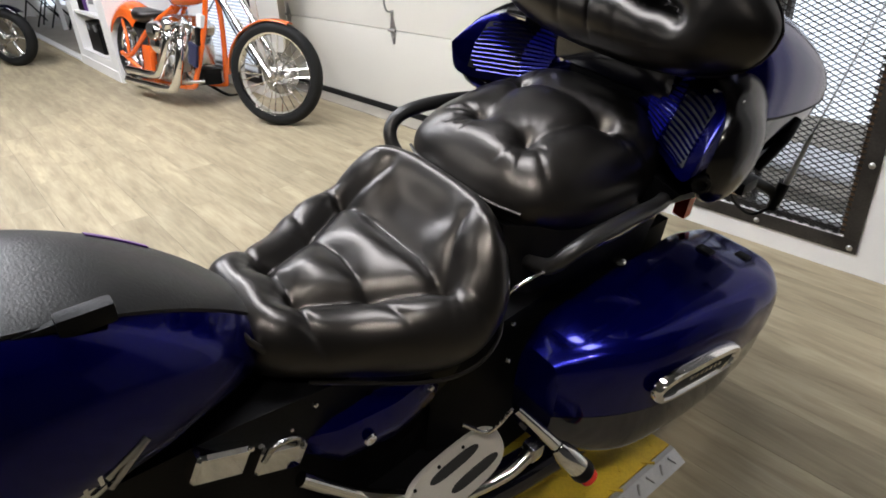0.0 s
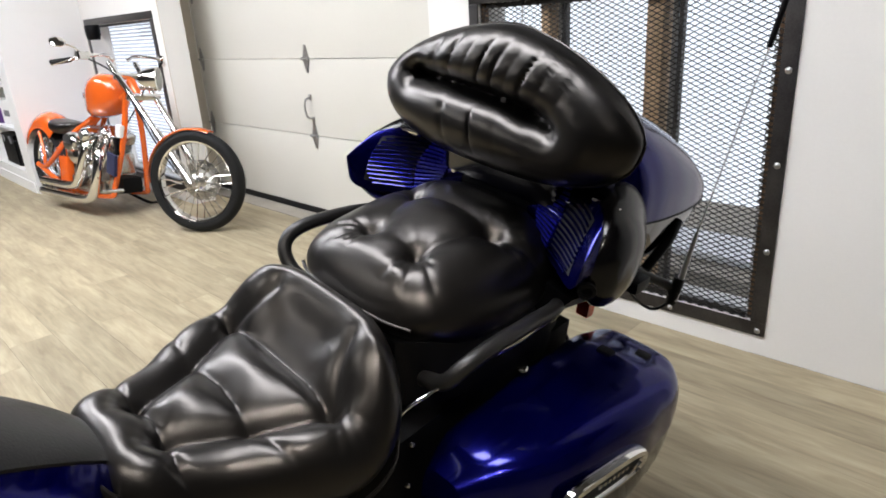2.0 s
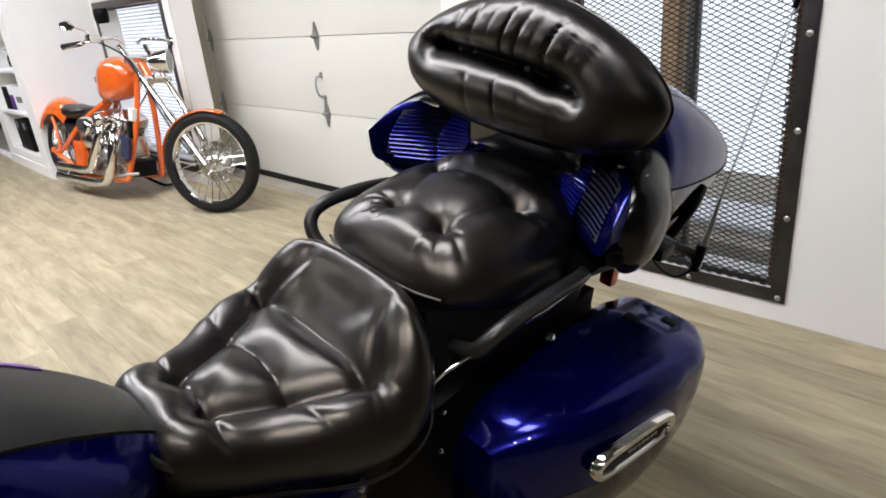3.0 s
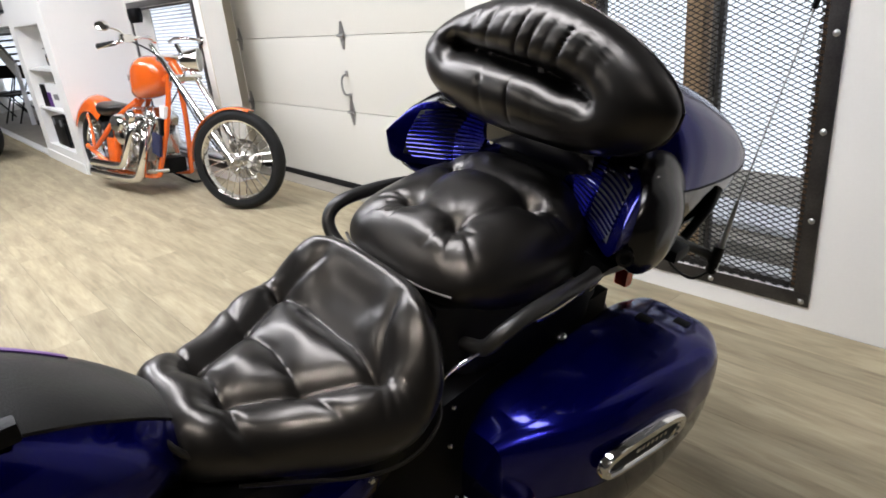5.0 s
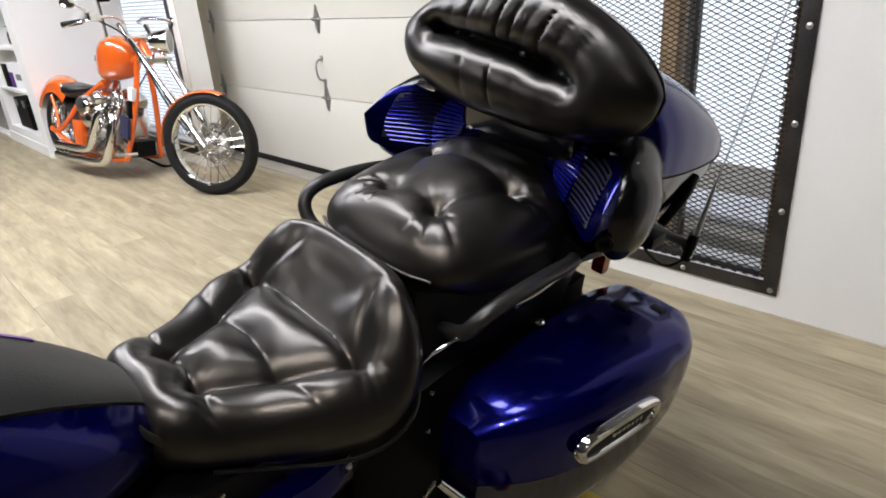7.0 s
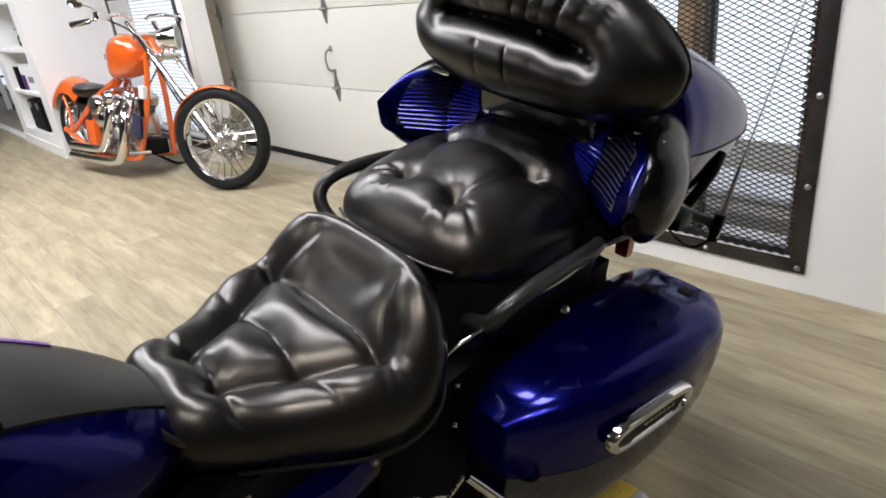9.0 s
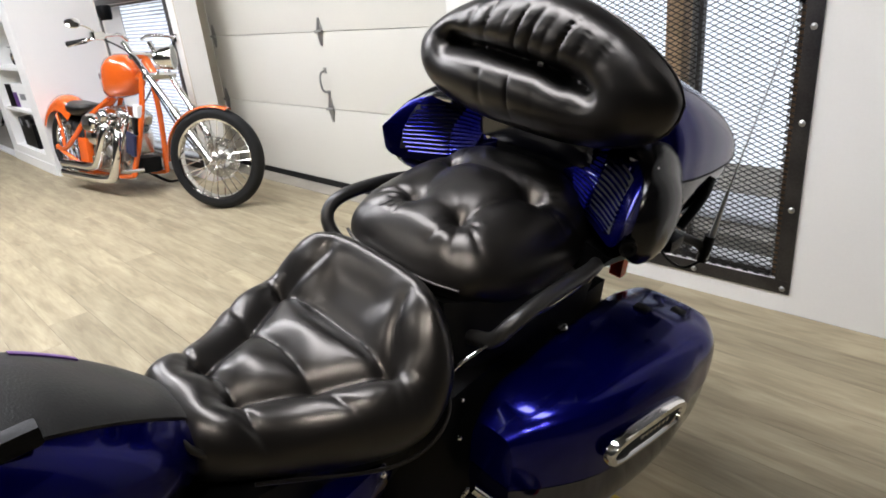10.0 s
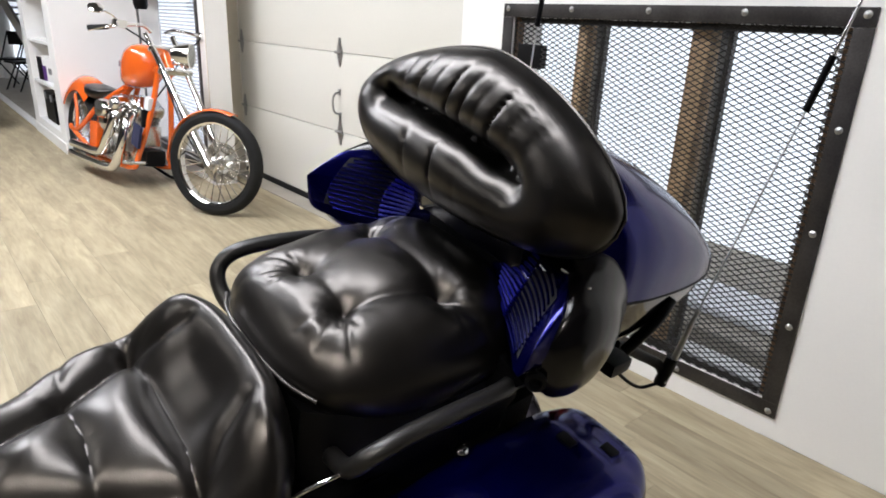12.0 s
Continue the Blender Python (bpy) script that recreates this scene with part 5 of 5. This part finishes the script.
tank_rows = ((0.63, 0.03, 0.80, 0.90), (0.645, 0.075, 0.76, 0.97), (0.69, 0.105, 0.745, 1.035), (0.76, 0.122, 0.745, 1.075), (0.85, 0.126, 0.755, 1.09), (0.95, 0.118, 0.775, 1.08), (1.02, 0.095, 0.81, 1.05), (1.065, 0.055, 0.87, 0.99), (1.075, 0.02, 0.91, 0.95))
bm = loft([[(f, x, z) for x, _, z in superring(0, 0, w, z0, z1, 2.7, 28)] for f, w, z0, z1 in tank_rows])
part("fuel_tank", bm, ORANGE, chop, "glossy orange teardrop fuel tank")
part("tank_badge", boxes(((0.72, -0.108, 0.92), (0.07, 0.006, 0.045), 0.002)), GREY, chop, "small grey tank badge")
rows = []
for f, w, z0, z1 in ((-0.03, 0.06, 0.64, 0.69), (0.0, 0.115, 0.60, 0.715), (0.09, 0.135, 0.585, 0.705), (0.21, 0.125, 0.59, 0.695), (0.33, 0.09, 0.62, 0.70), (0.38, 0.04, 0.66, 0.69)):
    rows.append([(f, x, z) for x, _, z in superring(0, 0, w, z0, z1, 2.6, 24)])
part("seat", loft(rows), LEATHER, chop, "small black leather solo seat")
# engine
lathe_part("crankcase", [(0.0, -0.13), (0.15, -0.13), (0.17, -0.10), (0.17, 0.10), (0.15, 0.13), (0.0, 0.13)], CHROME_SATIN, chop, Matrix.Translation((0.78, 0, 0.30)) @ pose(0, 0, 0, 90), "polished alloy crankcase", 28)
lathe_part("timing_cover", [(0.0, 0.03), (0.05, 0.028), (0.085, 0.015), (0.095, 0.0)], CHROME, chop, Matrix.Translation((0.86, -0.165, 0.36)) @ pose(0, 0, 0, 90), "chrome timing cover", 24)
for lean, x0 in ((-24, 0.71), (24, 0.85)):
    mm = Matrix.Translation((x0, 0, 0.40)) @ pose(0, 0, 0, 0, lean)
    prof = []
    for k in range(9):
        prof += [(0.085, k * 0.022), (0.112, k * 0.022 + 0.003), (0.112, k * 0.022 + 0.010), (0.085, k * 0.022 + 0.013)]
    lathe_part("cylinder", prof, CHROME_SATIN, chop, mm, "finned alloy cylinder", 24)
    hd = part("rocker_box", boxes(((0, 0, 0.235), (0.19, 0.20, 0.09), 0.03, None, 3)), CHROME_SATIN, chop, "satin alloy rocker box")
    hd.matrix_local = mm
    tube_part("pushrod_tube", [mm @ Vector((0.03, -0.11, -0.04)), mm @ Vector((0.02, -0.10, 0.20))], 0.012, CHROME, chop, "chrome pushrod tube", 10, 0)
part("cam_cover", boxes(((0.86, -0.14, 0.36), (0.26, 0.05, 0.17), 0.03, None, 3)), ALLOY, chop, "alloy cam cover")
part("primary_cover", boxes(((0.70, -0.13, 0.235), (0.46, 0.10, 0.13), 0.05, None, 3)), CHROME_SATIN, chop, "polished lower engine cover")
lathe_part("carburettor", [(0.0, 0.05), (0.035, 0.05), (0.055, 0.03), (0.06, 0.0), (0.05, -0.06), (0.0, -0.06)], CHROME, chop, Matrix.Translation((0.79, -0.16, 0.62)) @ pose(0, 0, 0, 90), "chrome carburettor", 20)
part("motor_mount", boxes(((0.99, -0.02, 0.40), (0.07, 0.20, 0.16), 0.02)), CHROME_SATIN, chop, "alloy motor mount")
tube_part("oil_line", [(0.92, -0.17, 0.30), (1.03, -0.17, 0.42), (1.06, -0.12, 0.60), (0.97, -0.08, 0.70)], 0.008, CHROME, chop, "braided oil line", 8)
rows = [[(0.60 + 0.10 * c * a, -0.17 - d, 0.56 + 0.075 * q * a) for c, q in ((math.cos(t), math.sin(t)) for t in np.linspace(0, 2 * math.pi, 25)[:-1])] for a, d in ((0.6, -0.03), (1.0, 0.0), (1.0, 0.04), (0.85, 0.06), (0.3, 0.065))]
part("air_cleaner", loft(rows), CHROME, chop, "chrome teardrop air cleaner")
part("oil_tank", boxes(((0.37, 0, 0.47), (0.23, 0.25, 0.24), 0.08, None, 4)), CHROME, chop, "chrome oil tank")
part("battery_panel", boxes(((0.25, -0.11, 0.30), (0.15, 0.06, 0.24), 0.02)), ORANGE, chop, "orange side panel")
lathe_part("transmission", [(0.0, -0.12), (0.09, -0.12), (0.10, -0.1), (0.10, 0.12), (0.0, 0.12)], CHROME, chop, Matrix.Translation((0.50, 0, 0.28)) @ pose(0, 0, 0, 90), "chrome transmission case", 24)
tube_part("exhaust_pipe", [(0.80, -0.12, 0.58), (0.81, -0.19, 0.52), (0.77, -0.22, 0.38), (0.68, -0.225, 0.25), (0.56, -0.225, 0.212), (0.3, -0.225, 0.206), (0.06, -0.225, 0.205)], 0.036, CHROME, chop, "chrome drag pipe", 16)
tube_part("exhaust_pipe", [(0.96, -0.12, 0.55), (1.0, -0.19, 0.46), (0.98, -0.22, 0.28), (0.90, -0.225, 0.16), (0.76, -0.225, 0.125), (0.4, -0.225, 0.118), (0.03, -0.225, 0.118)], 0.036, CHROME, chop, "chrome drag pipe", 16)
for x, z in ((0.86, 0.47), (0.93, 0.52), (0.72, 0.46)):
    lathe_part("cover_bolt", [(0.0, 0.012), (0.012, 0.011), (0.014, 0.0)], CHROME, chop, Matrix.Translation((x, -0.165, z)) @ pose(0, 0, 0, 90), "", 10)
lathe_part("points_cover", [(0.0, 0.012), (0.03, 0.012), (0.036, 0.006), (0.038, 0.0)], ALLOY, chop, Matrix.Translation((0.86, -0.195, 0.36)) @ pose(0, 0, 0, 90), "round alloy points cover", 20)
part("tie_tag", boxes(((1.17, -0.09, 0.665), (0.07, 0.05, 0.10), 0.022, pose(0, 0, 0, 0, 10))), WHITE_TRIM, chop, "white cloth tied to the frame tube")
tube_part("brake_line", [(1.20, -0.30, 1.19), (1.27, -0.14, 1.08), (1.45, -0.11, 0.86), (1.72, -0.12, 0.60), (1.93, -0.11, 0.42)], 0.006, RUBBER, chop, "black brake line", 8)
tube_part("clutch_cable", [(1.19, 0.30, 1.19), (1.24, 0.12, 1.02), (1.14, 0.03, 0.78), (0.9, -0.1, 0.45)], 0.006, RUBBER, chop, "black control cable", 8)
tube_part("footpeg", [(1.18, -0.12, 0.22), (1.18, -0.28, 0.23)], 0.014, CHROME, chop, "chrome forward peg", 10, 0)
part("horn_cover", boxes(((1.14, -0.10, 0.55), (0.05, 0.06, 0.14), 0.02)), BLACK, chop, "black horn cover")
part("cloth_tag", boxes(((1.13, -0.16, 0.42), (0.12, 0.025, 0.17), 0.010, pose(0, 0, 0, 0, 14))), DARKBLUE_CLOTH, chop, "navy cloth hanging on the frame")
part("oil_filter", boxes(((1.03, 0.0, 0.24), (0.16, 0.16, 0.13), 0.03)), BLACK, chop, "black filter housing")
hl = lathe_part("headlight", [(0.0, -0.10), (0.045, -0.09), (0.075, -0.04), (0.085, 0.02), (0.088, 0.04), (0.08, 0.045), (0.0, 0.045)], CHROME, chop, Matrix.Translation((1.53, 0, 1.045)) @ pose(0, 0, 0, 0, 88, 44), "chrome bullet headlight", 28)
lathe_part("headlight_lens", [(0.078, 0.046), (0.06, 0.054), (0.0, 0.06)], LENS, hl, Matrix.Translation((1.53, 0, 1.045)) @ pose(0, 0, 0, 0, 88, 44), "clear headlight lens", 28)
tube_part("headlight_arm", [(1.36, 0, 0.98), (1.46, 0, 0.99), (1.52, 0, 1.015)], 0.014, CHROME, chop, "chrome headlight arm", 10)
tube_part("side_stand", [(0.75, 0.12, 0.14), (0.85, 0.25, 0.045), (0.9, 0.32, 0.042)], 0.013, BLACK, chop, "black side stand", 10)

# ---------- dark motorcycle in the hall opening ----------
dark = thing("dark_motorcycle", pose(-8.05, 2.03, 0, 0, 0, 40), "black motorcycle with a cast front wheel and bronze details", "motorcycle")
wheel("front_wheel", dark, Matrix.Translation((0, 0, 0.31)), 0.31, 0.062, 0.22, "cast", "black front tyre on a two-tone cast wheel", CHROME_SATIN, 5)
fender("front_fender", dark, 0, 0.31, 0.345, 0.06, 50, 150, BLACK_GLOSS, "black front fender", None, "x")
for s in (1, -1):
    tube_part("fork_leg", [(0.0, s * 0.09, 0.31), (-0.16, s * 0.09, 0.66)], 0.026, CHROME_SATIN, dark, "satin fork leg", 12, 0)
    tube_part("fork_tube", [(-0.16, s * 0.09, 0.66), (-0.30, s * 0.09, 0.98)], 0.022, GOLD, dark, "bronze fork tube", 12, 0)
    tube_part("handlebar", [(-0.30, 0, 1.02), (-0.32, s * 0.2, 1.07), (-0.42, s * 0.38, 1.06)], 0.012, BLACK, dark, "black handlebar")
rows = [[(f, x, z) for x, _, z in superring(0, 0, w, z0, z1, 2.6, 24)] for f, w, z0, z1 in ((-0.10, 0.06, 0.74, 0.84), (-0.18, 0.13, 0.68, 0.92), (-0.40, 0.17, 0.62, 0.98), (-0.7, 0.16, 0.60, 0.95), (-0.95, 0.12, 0.62, 0.86))]
part("body", loft(rows), BLACK_GLOSS, dark, "black painted tank and fairing")
part("bronze_panel", boxes(((-0.16, -0.1, 0.60), (0.2, 0.1, 0.09), 0.03)), GOLD, dark, "bronze side panel")
rows = [[(f, x, z) for x, _, z in superring(0, 0, w, z0, z1, 2.6, 20)] for f, w, z0, z1 in ((-0.45, 0.12, 0.2, 0.6), (-0.8, 0.16, 0.16, 0.62), (-1.1, 0.12, 0.2, 0.6))]
part("engine", loft(rows), BLACK, dark, "black engine")
wheel("rear_wheel", dark, Matrix.Translation((-1.5, 0, 0.31)), 0.31, 0.08, 0.22, "cast", "black rear tyre on a cast wheel", CHROME_SATIN, 5)
rows = [[(f, x, z) for x, _, z in superring(0, 0, w, z0, z1, 2.6, 20)] for f, w, z0, z1 in ((-0.9, 0.08, 0.68, 0.78), (-1.1, 0.15, 0.66, 0.78), (-1.5, 0.13, 0.70, 0.86), (-1.75, 0.08, 0.76, 0.88))]
part("seat", loft(rows), LEATHER, dark, "black seat")
tube_part("swingarm", [(-1.0, -0.13, 0.34), (-1.5, -0.13, 0.31)], 0.03, BLACK, dark, "black swingarm", 10, 0)

# ---------- things in the niche ----------
tb = thing("tool_case", pose(-6.86, 2.79, NZ0), "black plastic tool case on the niche floor", "tool case")
part("case", boxes(((0, 0, 0.13), (0.50, 0.30, 0.26), 0.03, None, 3)), BLACK, tb)
part("case_lid", boxes(((0, 0, 0.285), (0.50, 0.30, 0.05), 0.02, None, 3)), BLACK, tb)
tube_part("case_handle", [(-0.1, 0, 0.31), (-0.09, 0, 0.35), (0.09, 0, 0.35), (0.1, 0, 0.31)], 0.012, BLACK, tb)
for x in (-0.14, 0.14):
    part("case_clip", boxes(((x, -0.155, 0.26), (0.05, 0.014, 0.07), 0.004)), GREY, tb, "grey clip")
pk = thing("printed_carton", pose(-6.92, 2.79, 0.589, 0, 0, 6), "white and purple printed carton on a niche shelf", "carton")
part("carton", boxes(((0, 0, 0.12), (0.52, 0.26, 0.24), 0.004)), WHITE_TRIM, pk)
part("printed_panel", boxes(((-0.17, -0.132, 0.12), (0.16, 0.003, 0.23), 0.001)), BLACK, pk, "black printed panel")
part("printed_panel", boxes(((-0.03, -0.132, 0.08), (0.11, 0.003, 0.15), 0.001)), PURPLE, pk, "purple printed panel")
part("printed_panel", boxes(((0.16, -0.132, 0.11), (0.14, 0.003, 0.06), 0.001)), GREY, pk, "grey printed panel")
my = thing("model_bike", pose(-6.95, 2.78, 0.999), "small dark metal model motorcycle on a niche shelf", "model")
for x in (-0.15, 0.15):
    lathe_part("model_wheel", [(0.045, -0.012), (0.06, -0.012), (0.06, 0.012), (0.045, 0.012)], BLACK, my, Matrix.Translation((x, 0, 0.06)) @ pose(0, 0, 0, 90), "", 20, True)
tube_part("model_frame", [(-0.15, 0, 0.06), (-0.05, 0, 0.10), (0.06, 0, 0.14), (0.15, 0, 0.06)], 0.018, GOLD, my, "bronze model frame")
part("model_body", boxes(((0.0, 0, 0.13), (0.16, 0.05, 0.05), 0.018)), GREY, my, "grey model tank and seat")
tube_part("model_bars", [(0.06, -0.07, 0.18), (0.08, 0, 0.165), (0.06, 0.07, 0.18)], 0.006, GALV, my)

# ---------- hall ----------
stair = thing("staircase", pose(-12.4, 3.35, 0), "pale grey staircase rising behind the hall opening", "staircase")
for y in (-0.28, 0.6):
    part("stringer", loft([[(-1.5, y, 1.62), (-1.5, y, 1.88), (1.5, y, 0.95), (1.5, y, 0.69)], [(-1.5, y + 0.04, 1.62), (-1.5, y + 0.04, 1.88), (1.5, y + 0.04, 0.95), (1.5, y + 0.04, 0.69)]]), WHITE_TRIM, stair, "pale stringer", smooth=False)
for i in range(9):
    part("tread", boxes(((-1.3 + i * 0.325, 0.18, 1.78 - i * 0.101), (0.30, 0.84, 0.035), 0.004)), GREY, stair)
for x in (-1.4, 1.4):
    part("stair_post", boxes(((x, -0.26, 0.42 if x > 0 else 0.85), (0.06, 0.06, 0.83 if x > 0 else 1.7), 0.004)), WHITE_TRIM, stair)


def folding_chair(m):
    c = thing("folding_chair", m, "black metal folding chair in the hall", "chair", "chairs in the hall")
    part("seat", boxes(((0, 0, 0.45), (0.40, 0.40, 0.03), 0.01)), BLACK, c)
    part("backrest", boxes(((0, 0.19, 0.78), (0.40, 0.025, 0.22), 0.01)), BLACK, c)
    for s in (1, -1):
        tube_part("leg", [(s * 0.2, -0.22, 0.012), (s * 0.2, 0.0, 0.46), (s * 0.2, 0.2, 0.9)], 0.012, BLACK, c, "", 8, 2)
        tube_part("leg", [(s * 0.18, 0.24, 0.012), (s * 0.18, -0.12, 0.46)], 0.012, BLACK, c, "", 8, 0)
    return c


c0 = folding_chair(pose(-11.6, 3.1, 0.004, 0, 0, 20))
for x, y, a in ((-10.9, 3.35, -10), (-12.3, 3.02, 35), (-11.2, 3.6, 60)):
    copy_thing(c0, pose(x, y, 0.004, 0, 0, a))
rack = thing("garment_rack", pose(-10.4, 3.9, 0.004), "black rack hung with dark clothes in the hall", "rack")
for x in (-0.6, 0.6):
    tube_part("upright", [(x, 0, 0.0), (x, 0, 1.3)], 0.015, BLACK, rack, "", 8, 0)
tube_part("rail", [(-0.6, 0, 1.3), (0.6, 0, 1.3)], 0.015, BLACK, rack, "", 8, 0)
for i in range(9):
    part("garment", boxes(((-0.5 + i * 0.12, 0, 0.93), (0.06, 0.42, 0.70), 0.028, pose(0, 0, 0, 0, 0, 6 * math.sin(i * 2.1)))), DARKBLUE_CLOTH if i % 3 else BLACK, rack, "dark garment")
w3 = thing("window_3", pose(-13.97, 3.75, 0.75), "bright window with pale blinds at the end of the hall", "window", kind="structure")
part("pane", boxes(((0, 0, 0), (0.01, 0.9, 1.2))), SKY_GLOW, w3, "bright daylit pane", smooth=False)
for i in range(36):
    part("blind_slat", boxes(((0.03, 0, -0.57 + i * 0.033), (0.022, 0.88, 0.004), 0, pose(0, 0, 0, 0, 28))), BLIND, w3, smooth=False)


# ---------- floor planks ----------
floor = thing("floor", pose(0, 0, 0), "greyed oak vinyl plank floor", "floor", kind="structure")
PW, PL = 0.182, 1.22
plank_bm = boxes(((0, 0, -0.003), (PL - 0.0010, PW - 0.0009, 0.006), 0.0006))
plank_mesh = bpy.data.meshes.new("plank")
plank_bm.to_mesh(plank_bm and plank_mesh)
plank_bm.free()
plank_mesh.materials.append(FLOOR)
near, rest_of = [], []
rng = random.Random(5)
row = 0
y = WALL - 0.002 - PW / 2
while y > -4.9:
    shift = rng.random() * PL
    x = -13.9 + shift
    while x < 4.5:
        free = not (x < SX0 and y > 2.60) and not (SX0 - 0.3 < x < SX1 + 0.3 and y > 2.9)
        if free:
            (near if (-6.2 < x < 1.6 and y > -0.4) else rest_of).append((x, y))
        x += PL
    y -= PW
near.sort(key=lambda p: (p[0] + 0.5) ** 2 * 0.4 + (p[1] - 2.2) ** 2)
for x, y in near[:290]:
    ob = new("plank", plank_mesh)
    ob.parent = floor
    ob.location = (x, y, 0)
bm = bmesh.new()
for x, y in near[290:] + rest_of:
    vs = [bm.verts.new((min(3.995, x + a * (PL - 0.0010) / 2), y + b * (PW - 0.0009) / 2, 0)) for a, b in ((-1, -1), (1, -1), (1, 1), (-1, 1))]
    bm.faces.new(vs)
tagged(part("planks", bm, FLOOR, floor, "", smooth=False), kind="stuff")
